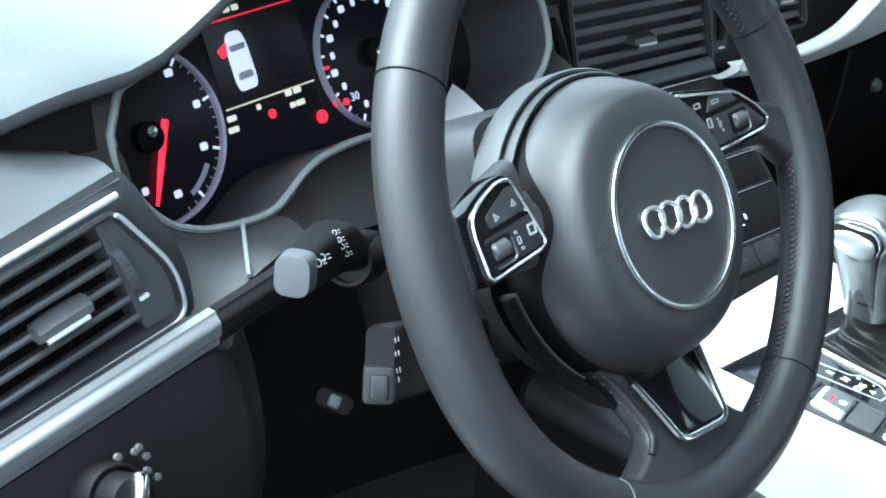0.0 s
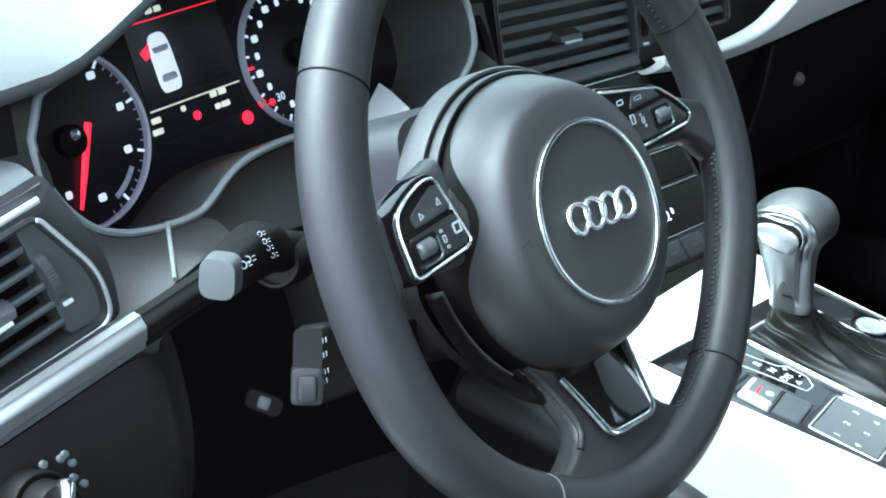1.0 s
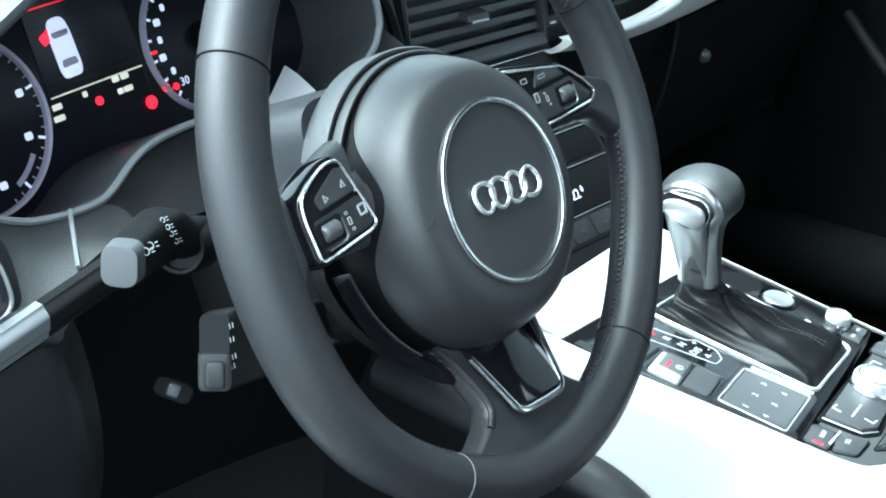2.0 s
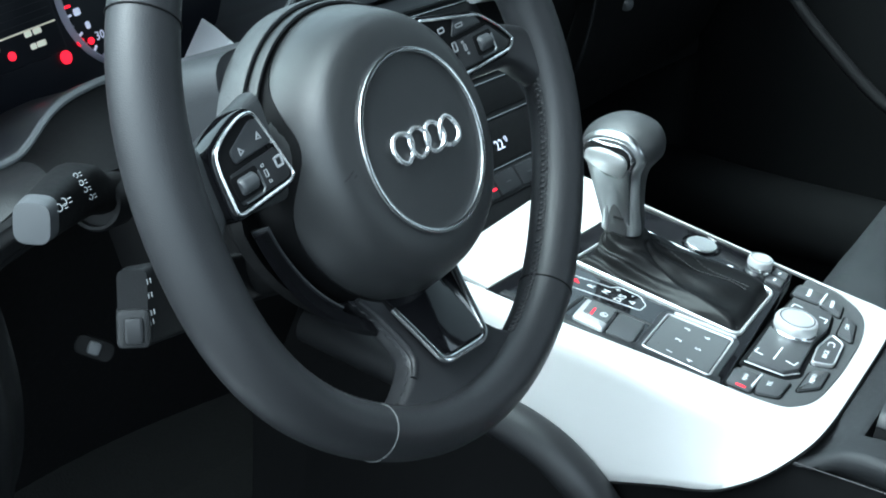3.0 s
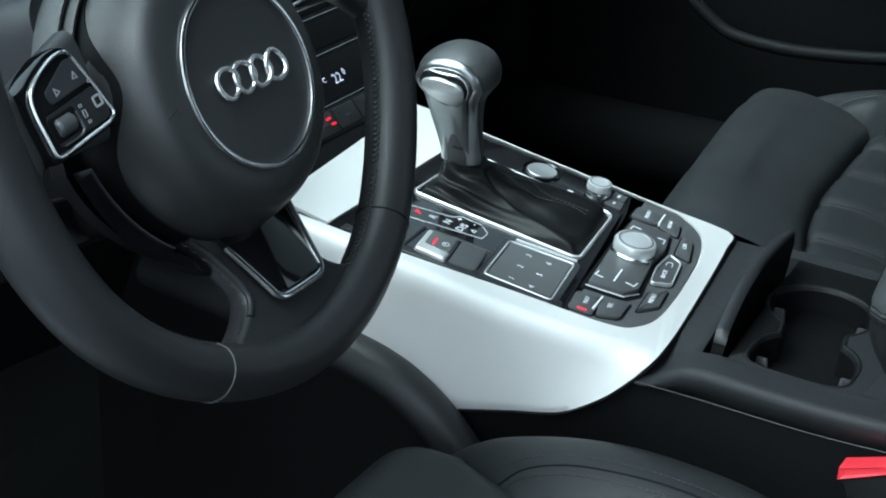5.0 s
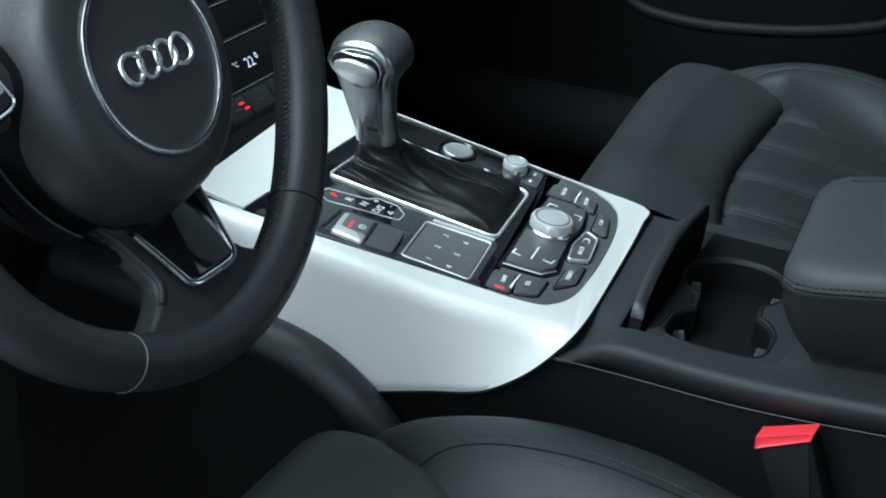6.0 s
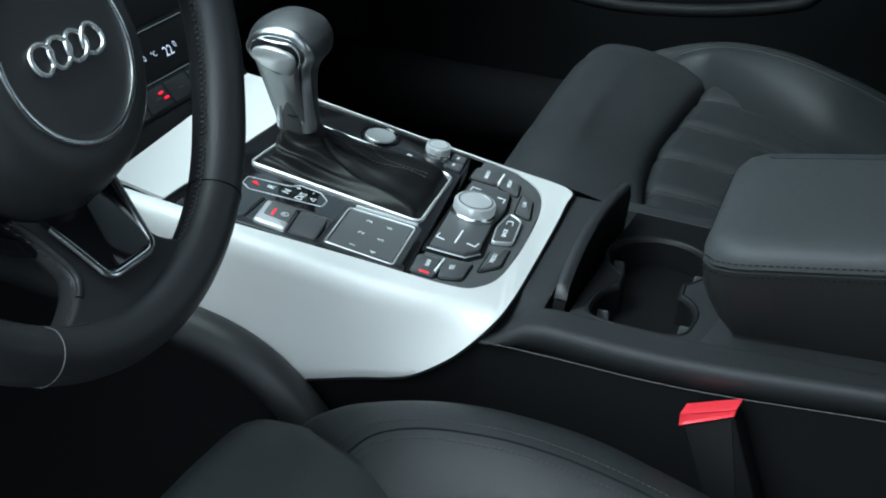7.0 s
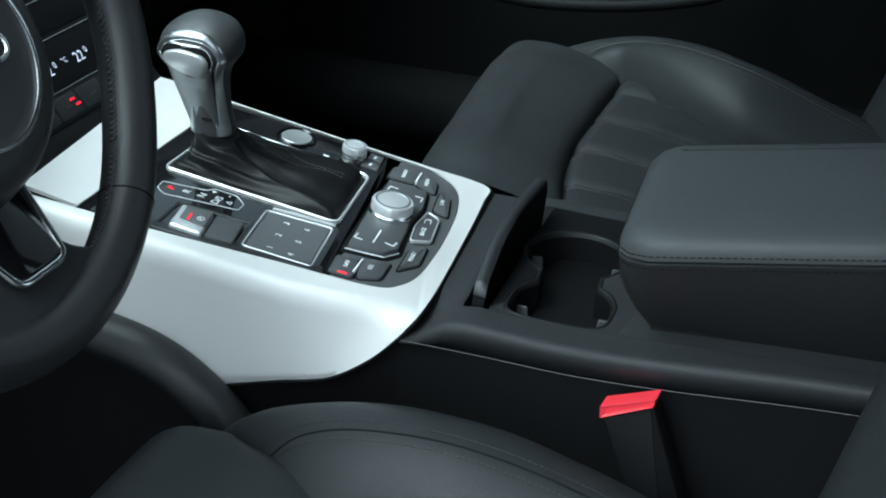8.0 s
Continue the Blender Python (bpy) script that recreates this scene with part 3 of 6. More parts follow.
rev = gauge("rev_counter", -0.1135, -0.0105, 0.0575, [(48.6 - 7.2 * k, k % 5 == 0) for k in range(-27, 18)], [(48.6, 0.0458, 0.0033), (12.6, 0.0453, 0.0028), (-23.7, 0.0437, 0.0030), (-75.6, 0.0420, 0.0030), (249, 0.0340, 0.0024), (84.6, 0.0458, 0.0028), (120.6, 0.0458, 0.0028), (156.6, 0.0458, 0.0028)], "rev counter with pale ring and glowing red needle")
part("end_zone", moved(loft([[Vector((-0.1135 + q * math.cos(radians(a)), -0.0105 + q * math.sin(radians(a)), h)) for q, h in ((0.0465, 0.0012), (0.0465, 0.0018), (0.0500, 0.0018), (0.0500, 0.0012))] for a in range(-65, -36, 4)]), IM), DIALRING, rev, "pale arc at the end of the scale")
n0, n1 = Vector((-0.0980, -0.0034)), Vector((-0.1223, -0.0532))
ns = Vector(((n1 - n0).y, -(n1 - n0).x)).normalized()
part("needle", moved(loft([[Vector((*(n0.lerp(n1, f) + ns * (w * sd)), h)) for sd, h in ((-1, 0.0045), (0, 0.0062), (1, 0.0045))] for f, w in ((0.0, 0.0026), (0.55, 0.0024), (1.0, 0.0012))]), IM), REDLIT, rev, "glowing red needle")
part("pin", lathe([(0.0042, 0.0085), (0.0036, 0.0115), (0.0001, 0.0125)], IM @ pose(-0.1126, -0.0072, -0.002), 16), CHROME, rev)
speed = gauge("speedometer", 0.0907, -0.0060, 0.0530, [(240 - 8.75 * k, k % 2 == 0) for k in range(34)], [(240 - 17.5 * k, 0.0405 if k % 2 else 0.0385, 0.0030 if k % 2 else 0.0020) for k in range(17) if k != 1], "speedometer with pale ring and lit digits")
part("digits", writing("30", 0.0085, IM @ pose(0.0907 + 0.038 * math.cos(radians(222.5)), -0.0060 + 0.038 * math.sin(radians(222.5)), 0.0016), 0.0002), WHITELIT, speed, smooth=0)
part("red_mark", box(0.0440, -0.0009, 0.0012, 0.0515, 0.0009, 0.0020, 0.0002, IM @ pose(0.0907, -0.0060, 0, 0, 0, 180)), REDLIT, speed)
part("pin", lathe([(0.0042, 0.0085), (0.0036, 0.0115), (0.0001, 0.0125)], IM @ pose(0.0907, -0.0060, -0.002), 16), CHROME, speed)
# the sky's reflection on the instrument lens, painted as a white plate
LC = frame_of((0.1310, 0.2800, 0.6185), Vector((0.7047, 0.1161, 0.6999)), Vector((0.1124, 0.9558, -0.2717)), Vector((-0.7005, 0.2702, 0.6605)))
part("painted_sky_glint", slab(rpoly([(-0.0180, 0.0000), (0.0000, -0.0195), (0.0145, 0.0090), (0.0230, 0.0290), (-0.0180, 0.0270)], 0.002, 3), -0.004, 0.0, LC, 0.0006), SKYWHITE, inst, "white plate painted as the sky's reflection on the instrument lens")
disp = part("display", slab(rrect(-0.050, -0.032, 0.032, 0.066, 0.003), 0.001, 0.0022, IM, 0.0005), SCREEN, inst, "dark colour display with car symbol")
part("red_line", box(-0.050, 0.0458, 0.0022, 0.031, 0.0470, 0.0026, 0.0002, IM), REDDIM, disp)
part("cream_line", box(-0.0490, -0.0116, 0.0022, 0.0300, -0.0104, 0.0026, 0.0002, IM), CREAM, disp)
for k in range(9):
    part("grid_line", box(-0.046, -0.006 + 0.005 * k, 0.0022, 0.028, -0.0057 + 0.005 * k, 0.0024, 0.0001, IM), SCREENLINE, disp)
CAR = IM @ pose(-0.0255, -0.0025, 0, 0, 0, 2)
car = part("car_symbol", slab(rpoly([(-0.0072, 0.000), (0.0072, 0.000), (0.0090, 0.006), (0.0088, 0.030), (0.0065, 0.040), (-0.0065, 0.040), (-0.0088, 0.030), (-0.0090, 0.006)], 0.005), 0.0022, 0.0034, CAR, 0.0008, 4), WHITELIT, disp, "white car seen from above")
part("car_glass", slab(rpoly([(-0.0066, 0.0075), (0.0066, 0.0075), (0.0058, 0.0125), (-0.0058, 0.0125)], 0.002), 0.0033, 0.0037, CAR, 0.0001), DIALRING, car)
part("car_glass", slab(rpoly([(-0.0060, 0.0270), (0.0060, 0.0270), (0.0070, 0.0310), (-0.0070, 0.0310)], 0.0015), 0.0033, 0.0037, CAR, 0.0001), DIALRING, car)
part("open_door_symbol", slab(rrect(-0.0046, -0.0034, 0.0046, 0.0034, 0.0012), 0.0022, 0.0030, IM @ pose(-0.0370, 0.0265, 0, 0, 0, 25), 0.0003), REDLIT, disp)
for x, y, w in ((-0.0465, -0.0172, 0.008), (-0.0475, -0.0246, 0.009), (-0.0225, -0.0158, 0.004), (0.0050, -0.0135, 0.006), (0.0130, -0.0135, 0.007), (0.0060, -0.0222, 0.005), (0.0130, -0.0222, 0.008), (-0.0260, 0.0520, 0.006), (-0.0185, 0.0520, 0.006)):
    part("text_bar", slab(rrect(x - w / 2, y - 0.0020, x + w / 2, y + 0.0020, 0.0012, 3), 0.0022, 0.0026, IM, 0.0002), WARMLIT, disp)
for x, y, r in ((0.0279, -0.0368, 0.0046), (-0.0132, -0.0231, 0.0030), (0.0440, -0.0310, 0.0030), (0.0530, -0.0329, 0.0024)):
    part("warning_lamp", lathe([(r, 0.001), (r, 0.0020), (0.0001, 0.0026)], IM @ pose(x, y, 0.001), 20), REDLIT, inst)

# ---- centre stack ----
cvo = rrect(0.288, 0.5960, 0.4790, 0.6780, 0.006)
air_vent("centre_air_vent", "black slatted centre air vent with satin tab", cvo, lambda x, z, d: (x, 0.302 + 0.25 * (z - 0.60) + d, z),
         [(0.2925, 0.4745, 0.6660 - 0.0120 * k) for k in range(6)], (0.378, 0.6300, 0.030), [(0.2710, 0.6370, 0.034, 0.0060), (0.4960, 0.6370, 0.034, -0.002)], 0.0, None, 0.0030, 0.0042)
cvo2 = rrect(0.520, 0.6080, 0.640, 0.6780, 0.010)
air_vent("passenger_air_vent", "black slatted air vent on the passenger's dashboard", cvo2, lambda x, z, d: (x, 0.302 + 0.25 * (z - 0.60) + d, z),
         [(0.525, 0.635, 0.6670 - 0.0120 * k) for k in range(5)], (0.600, 0.640, 0.024), [], 0.0, None, 0.0030, 0.0042)
part("vent_backing", sheet(lambda u, v: (0.19 + 0.91 * u, 0.316 + 0.02 * v, 0.570 + 0.14 * v), 10, 3, thick=(0, 0.02, 0)), FASCIA, dash)
stack = thing("centre_stack", (0.37, 0.22, 0.45), "black centre stack with climate display and disc slot", "centre stack")


def stack_y(z):
    return 0.172 + 0.88 * (z - 0.45)


SM = frame_of((0.37, stack_y(0.45), 0.45), Vector((1, 0, 0)), Vector((0, 0.66, 0.751)).normalized(), Vector((0, -0.751, 0.66)).normalized())
part("housing", slab(rrect(-0.112, -0.016, 0.112, 0.195, 0.006), -0.05, 0.0, SM, 0.002), TRIM, stack)
part("top_ledge", box(-0.105, 0.186, -0.004, 0.105, 0.199, 0.006, 0.002, SM), SLAT, stack, "satin grey ledge")
for v0, v1, mt in ((0.006, 0.030, TRIM), (0.034, 0.072, BLACK), (0.078, 0.104, BLACK), (0.110, 0.138, BLACK), (0.144, 0.180, TRIM)):
    row = part("fascia_strip", slab(rrect(-0.104, v0, 0.104, v1, 0.003), -0.002, 0.0016, SM, 0.0008), mt, stack)
    part("chrome_line", box(-0.103, v1 + 0.0008, 0, 0.103, v1 + 0.0020, 0.0024, 0.0004, SM), CHROME, row)
part("disc_slot", box(-0.070, 0.1225, 0.0012, 0.070, 0.1250, 0.0022, 0.0004, SM), BLACK, stack)
for i in range(6):
    part("key", slab(rrect(-0.100 + 0.034 * i, 0.0085, -0.0695 + 0.034 * i, 0.0275, 0.002), 0.001, 0.0024, SM, 0.0006), PLASTIC, stack)
    part("symbol", box(-0.088 + 0.034 * i, 0.0170, 0.0026, -0.081 + 0.034 * i, 0.0180, 0.0030, 0.0001, SM), TIP, stack)
for x, z in ((-0.009, 0.0215), (-0.0055, 0.0160)):
    part("warning_light", box(x - 0.0030, z - 0.0010, 0.0026, x + 0.0030, z + 0.0010, 0.0034, 0.0003, SM), REDLIT, stack)
for body, x, s in (("22", -0.0120, 0.0128), ("22", 0.0330, 0.0128), ("0", 0.0000, 0.0080), ("0", 0.0450, 0.0080), ("°C", 0.0140, 0.0066)):
    part("temperature", writing(body, s, SM @ pose(x, 0.0490 + (0.0028 if s < 0.01 else 0), 0.0019), 0.0001), WHITELIT, stack, smooth=0)

# passenger side
TRIM_LOW = smooth_path([(0.470, 0, 0.5850), (0.590, 0, 0.5770), (0.700, 0, 0.5820), (0.820, 0, 0.5935), (0.950, 0, 0.6030), (1.080, 0, 0.6100)], 40)
TRIM_TOP = smooth_path([(0.470, 0, 0.6020), (0.570, 0, 0.6000), (0.640, 0, 0.6090), (0.685, 0, 0.6280), (0.740, 0, 0.6560), (0.860, 0, 0.6800), (1.080, 0, 0.6880)], 40)


def pass_trim(u, v):
    a, b = TRIM_LOW[int(round(u * 40))], TRIM_TOP[int(round(u * 40))]
    p = a.lerp(b, v)
    return (p.x, 0.262 + 0.022 * (1 - v) ** 1.6 + 0.006 * smoothstep(0.85, 1.0, v), p.z)


part("passenger_trim", sheet(pass_trim, 40, 12, thick=(0, 0.010, 0)), ALU, dash, "curved silver trim", smooth=50)
part("trim_bead", tube([Vector(p) + Vector((0, 0.260, 0)) for p in TRIM_TOP], 0.0042, 10), SATIN, dash, "bright metal bead on the trim")
glove = thing("glove_box", (0.88, 0.30, 0.45), "closed dark glove box below the passenger trim", "glove box")


def glove_skin(u, v):
    x = 0.705 + 0.36 * u
    top = 0.578 + 0.030 * u
    return (x, 0.284 + 0.05 * v - 0.012 * math.sin(math.pi * v), top - 0.19 * v)


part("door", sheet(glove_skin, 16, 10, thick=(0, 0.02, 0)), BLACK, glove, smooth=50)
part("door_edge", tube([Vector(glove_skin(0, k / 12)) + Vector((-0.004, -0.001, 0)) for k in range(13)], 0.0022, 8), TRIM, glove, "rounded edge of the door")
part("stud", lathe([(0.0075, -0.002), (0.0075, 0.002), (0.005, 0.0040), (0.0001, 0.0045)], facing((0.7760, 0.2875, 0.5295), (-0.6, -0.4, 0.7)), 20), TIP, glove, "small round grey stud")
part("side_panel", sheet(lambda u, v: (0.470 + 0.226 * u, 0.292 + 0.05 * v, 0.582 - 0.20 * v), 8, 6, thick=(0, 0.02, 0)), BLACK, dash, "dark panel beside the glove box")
part("kick_panel", sheet(lambda u, v: (0.49 + 0.60 * u, 0.34 + 0.35 * v, 0.40 - 0.10 * v), 6, 6, thick=(0, 0.0, 0.02)), TRIM, dash)

# ---- passenger door ----
door = thing("passenger_door", (1.10, -0.1, 0.3), "closed passenger door with dark inner panel and armrest", "car door")
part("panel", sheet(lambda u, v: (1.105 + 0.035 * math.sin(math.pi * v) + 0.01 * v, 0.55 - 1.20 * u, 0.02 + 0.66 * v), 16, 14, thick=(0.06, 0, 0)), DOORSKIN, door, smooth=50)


rail = smooth_path([(1.085, 0.26, 0.535), (1.075, 0.205, 0.487), (1.070, 0.153, 0.446), (1.070, 0.115, 0.417), (1.070, 0.085, 0.397), (1.069, 0.061, 0.388), (1.067, 0.020, 0.385), (1.066, -0.034, 0.387), (1.066, -0.120, 0.399), (1.068, -0.195, 0.417), (1.071, -0.228, 0.433), (1.082, -0.248, 0.475)], 90)
part("pull_rail", tube(rail, 0.0080, 12, up=(1, 0, 0)), BLACK, door, "curved dark pull rail", smooth=60)
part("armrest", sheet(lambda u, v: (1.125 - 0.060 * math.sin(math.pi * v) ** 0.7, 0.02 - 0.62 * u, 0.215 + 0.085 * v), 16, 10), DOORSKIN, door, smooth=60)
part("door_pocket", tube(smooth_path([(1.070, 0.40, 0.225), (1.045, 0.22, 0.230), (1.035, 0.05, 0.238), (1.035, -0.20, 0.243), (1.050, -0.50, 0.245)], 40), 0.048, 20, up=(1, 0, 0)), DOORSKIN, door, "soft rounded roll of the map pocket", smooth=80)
part("window_frame", joined(box(1.10, -0.64, 0.66, 1.16, 0.72, 0.71, 0.012)), PLASTIC, door)
pane = part("window_pane", sheet(lambda u, v: (1.14 - 0.16 * v, (0.70 - 0.61 * v) * (1 - u) - 0.64 * u, 0.69 + 0.49 * v), 8, 6), DIMGLASS, door, "unseen side window darkened to keep light off that side")
pane.visible_shadow = False
solid("rear_side_panel", sheet(lambda u, v: (1.12 - 0.02 * v, -0.62 - 0.50 * u, 0.0 + 0.70 * v), 4, 4, thick=(0.05, 0, 0)), BLACK, "dark rear door panel", "door panel")
solid("rear_side_panel_near", sheet(lambda u, v: (-0.40 + 0.02 * v, -0.62 - 0.50 * u, 0.0 + 0.70 * v), 4, 4, thick=(-0.05, 0, 0)), BLACK, "dark rear door panel", "door panel")


# ---- seats ----
# crest and seam of a side bolster as (height over the seat, y): from its front tip to the back
CREST = [(-0.050, -0.022), (-0.026, -0.036), (-0.003, -0.051), (0.014, -0.071), (0.028, -0.096), (0.043, -0.138), (0.051, -0.178), (0.053, -0.217), (0.051, -0.256), (0.043, -0.294), (0.033, -0.333), (0.015, -0.385), (-0.010, -0.47)]
SEAM = [(-0.060, -0.060), (-0.040, -0.070), (-0.012, -0.085), (0.008, -0.100), (0.030, -0.120), (0.0450, -0.151), (0.0530, -0.190), (0.0555, -0.225), (0.0530, -0.262), (0.0460, -0.302), (0.036, -0.338), (0.018, -0.388), (-0.008, -0.47)]


def seat(name, cx, z0, y0, yb, label, near=1.0):
    """A leather car seat: base, pleated insert, front roll, side bolsters and a backrest. z0: height of the seat, near: how far the side towards x = 0 rises, yb: where the backrest stands."""
    s = thing(name, (cx, -0.3, 0.0), label, "car seat", "front seats")
    part("base", box(cx - 0.195, -0.52, 0.0, cx + 0.195, -0.05, z0 - 0.10, 0.03), BLACK, s)
    lo, hi = (-0.128, 0.122) if near > 0.5 else (-0.200, 0.215)

    def edge_y(d):
        if near < 0.5:
            return y0 - 0.160 - 0.9 * max(0.0, 0.02 - d) ** 2
        return y0 - 0.172 - 0.10 * (0.12 - min(d, 0.12)) ** 2 + 1.7 * max(0.0, d - 0.12)

    def front(u, v):
        d = -0.192 + (0.384 if near > 0.5 else 0.390) * u
        e = abs(d) / 0.192
        end = smoothstep(0.62, 1.0, e) ** 1.4
        if near < 0.5 and d < 0:
            end *= 0.2
        elif near < 0.5:
            end *= 0.12
        ye = edge_y(d)
        yf = y0 - (0.10 * (0.22 - d) if near < 0.5 else 0.0)
        pr = smooth_path([(0, yf - 0.004, -0.170), (0, yf + 0.002, -0.070), (0, yf - 0.006, -0.012), (0, yf - 0.030, 0.019), (0, yf - 0.066, 0.0255), (0, ye + 0.055, 0.0205), (0, ye + 0.020, 0.0110), (0, ye + 0.002, 0.0010), (0, ye - 0.006, -0.020)], 36)
        p = pr[int(round(v * 36))]
        sway = 0.0005 * math.sin(38 * d + 60 * p.y) + 0.0003 * math.sin(90 * d - 41 * p.y)
        return (cx + d * (1 - 0.03 * end), p.y - 0.030 * end * (1 - v), z0 + p.z - 0.050 * end + sway)

    part("front_roll", sheet(front, 56, 36), SEAT, s, "smooth leather front roll", smooth=80)

    grooves = [0.055 - 0.0865 * k for k in range(-1, 4)]

    def insert(u, v):
        d = lo + (hi - lo) * u
        y = edge_y(d) + 0.004 - 0.40 * v
        g = min(abs(d - q) for q in grooves)
        pleat = (1 - math.exp(-(g / 0.0075) ** 1.3))
        roll_in = smoothstep(0.0, 0.05, v)
        wrinkle = 0.0006 * math.sin(120 * y + 30 * d) * math.exp(-(g / 0.02) ** 2)
        return (cx + d, y, z0 - 0.016 + 0.0085 * pleat * roll_in + 0.008 * roll_in - 0.036 * smoothstep(0.05, 0.75, v) + 0.05 * smoothstep(0.6, 1.0, v) + wrinkle)

    ins = part("insert", sheet(insert, 150, 50), SEAT, s, "pleated leather insert", smooth=70)
    for q in grooves:
        if lo + 0.01 < q < 0.112:
            for off in (-0.0040, 0.0040):
                pts = [Vector(insert((q + off - lo) / (hi - lo), v / 40)) + Vector((0, 0, 0.0005)) for v in range(1, 34)]
                part("stitching", stitches(pts, 0.0046, 0.0034, 0.0006), BLACK, ins)

    def splay(y):
        return 0.085 * max(0.0, min(0.98, (y + 0.30) / 0.16)) ** 1.5

    crest, seam = smooth_path([(0, y, z) for z, y in CREST], 60), smooth_path([(0, y, z) for z, y in SEAM], 60)
    for sd in ((-1, 1) if near > 0.5 else (1,)):
        rows = []
        for c, m in zip(crest, seam):
            k = [(0.208, c.y - 0.004, -0.21), (0.209, c.y - 0.003, min(c.z - 0.080, -0.05)), (0.204, c.y, c.z - 0.036), (0.192, c.y, c.z - 0.0125), (0.174, c.y, c.z), (0.157, (c.y + m.y) / 2, max(c.z, m.z) * 0.5 + (c.z + m.z) * 0.25 + 0.0022), (0.142, m.y, m.z),
                 (0.128, m.y - 0.002, m.z - 0.0075), (0.112, m.y - 0.004, m.z - 0.0215), (0.099, m.y - 0.005, m.z - 0.042), (0.094, m.y - 0.005, m.z - 0.070)]
            if near < 0.5:
                k = [(x + (1.15 - 4.0 * max(0.0, x - 0.094)) * splay(y0 + y), y, z - 0.25 * smoothstep(0.105, 0.150, x) * splay(y0 + y)) for x, y, z in k]
            rows.append([Vector((cx + sd * p.x, y0 + p.y, z0 + p.z)) for p in smooth_path(k, 40)])
        bo = part("bolster", loft(rows, closed=False), SEAT, s, "raised leather side bolster", smooth=80)
        line = [r[24] for r in rows[8:]]
        part("seam", tube([p + Vector((0, 0, -0.0002)) for p in line], 0.0009, 6), BLACK if near > 0.5 else THREAD, bo)
        for q in (22, 26):
            part("stitching", stitches([r[q] + Vector((0, 0, 0.0003)) for r in rows[8:]], 0.0040, 0.0026, 0.00052), THREAD if near > 0.5 else SEAT, bo)

    def back(u, v):
        e = 2 * u - 1
        return (cx + 0.232 * e * (1 - 0.10 * v), yb - (0.10 if near > 0.5 else 0.15) * v + 0.050 * smoothstep(0.40, 0.78, abs(e)) - 0.03 * smoothstep(0.85, 1.0, abs(e)) - 0.01 * math.sin(math.pi * v), z0 - 0.02 + 0.62 * v)

    part("backrest", sheet(back, 40, 20, thick=(0, -0.13, 0.01)), SEAT, s, "leather backrest", smooth=70)
    part("headrest", box(cx - 0.13, -0.83, z0 + 0.64, cx + 0.13, -0.72, z0 + 0.82, 0.035), SEAT, s)
    return s


seat("car_seat", 0.0, 0.333, 0.0, -0.486, "black leather driver seat with stitched side bolster")
seat("car_seat", 0.745, 0.361, 0.014, -0.455, "black leather passenger seat with pleated insert", 0.1)

# seat belt buckle
buck = thing("belt_buckle", (0.222, -0.33, 0.25), "seat belt buckle with bright red release button", "belt buckle")
bl = rpoly([(-0.0165, -0.16), (0.0165, -0.16), (0.0188, 0.0050), (-0.0192, 0.0017)], 0.003, 3)
BM = frame_of((0.2215, -0.3230, 0.3890), Vector((0.0, -0.86, 0.36)).normalized(), Vector((0.05, 0.38, 0.92)).normalized(), Vector((-0.98, 0.05, 0.05)).normalized())
part("body", slab(bl, -0.013, 0.003, BM, 0.003), BLACK, buck)
bt = [Vector(p) for p in ((-0.0198, 0.0022), (0.0188, 0.0055), (0.0215, 0.0105), (-0.0170, 0.0105))]
bc = sum(bt, Vector((0, 0))) / 4
rings = [at_h([bc + Vector(((p.x - bc.x) * sx, (p.y - bc.y) * sy)) for p in bt], h) for sx, sy, h in ((1.0, 1.0, -0.012), (1.0, 1.0, 0.0034), (0.98, 0.94, 0.0040), (0.80, 0.62, 0.0026))]
part("release_button", moved(loft(rings), BM), RED, buck, "bright red release button", smooth=0)


# ---- steering wheel: built flat in (u, v, n), n towards the driver ----
TILT = radians(25.8)
WM = frame_of((0, 0, 0.65), Vector((1, 0, 0)), Vector((0, math.sin(TILT), math.cos(TILT))), Vector((0, -math.cos(TILT), math.sin(TILT))))
# radius of the rim's centre line every 30 degrees from the right, and its half width every 60 degrees
RIM = (0.1600, 0.1719, 0.1824, 0.1872, 0.1853, 0.1737, 0.1646, 0.1635, 0.1568, 0.1523, 0.1479, 0.1478)
RIM_W, RIM_D = (0.0163, 0.0163, 0.0172, 0.0182, 0.0148, 0.0157), 0.0164


def round_curve(values, a):
    """A smooth closed curve through values at even angles."""
    n = len(values)
    t = (a / (2 * math.pi) % 1.0) * n
    i = int(t)
    f = t - i
    p, q, r, d = (values[(i + k) % n] for k in (-1, 0, 1, 2))
    return 0.5 * (2 * q + (r - p) * f + (2 * p - 5 * q + 4 * r - d) * f * f + (3 * q - p - 3 * r + d) * f ** 3)


def rim_point(a, out=0.0, n=0.0):
    """A point of the rim's centre line at angle a (0 right, 90 up), with a flattened bottom."""
    c, s, r = math.cos(a), math.sin(a), round_curve(RIM, a)
    return Vector(((r + out) * c, (r + out) * s, -0.0206 + 0.0111 * r * s + n))


def rim_loop(a, k=28):
    w = round_curve(RIM_W, a)
    return [rim_point(a, w * math.cos(q), RIM_D * math.sin(q)) for q in (2 * math.pi * i / k for i in range(k))]


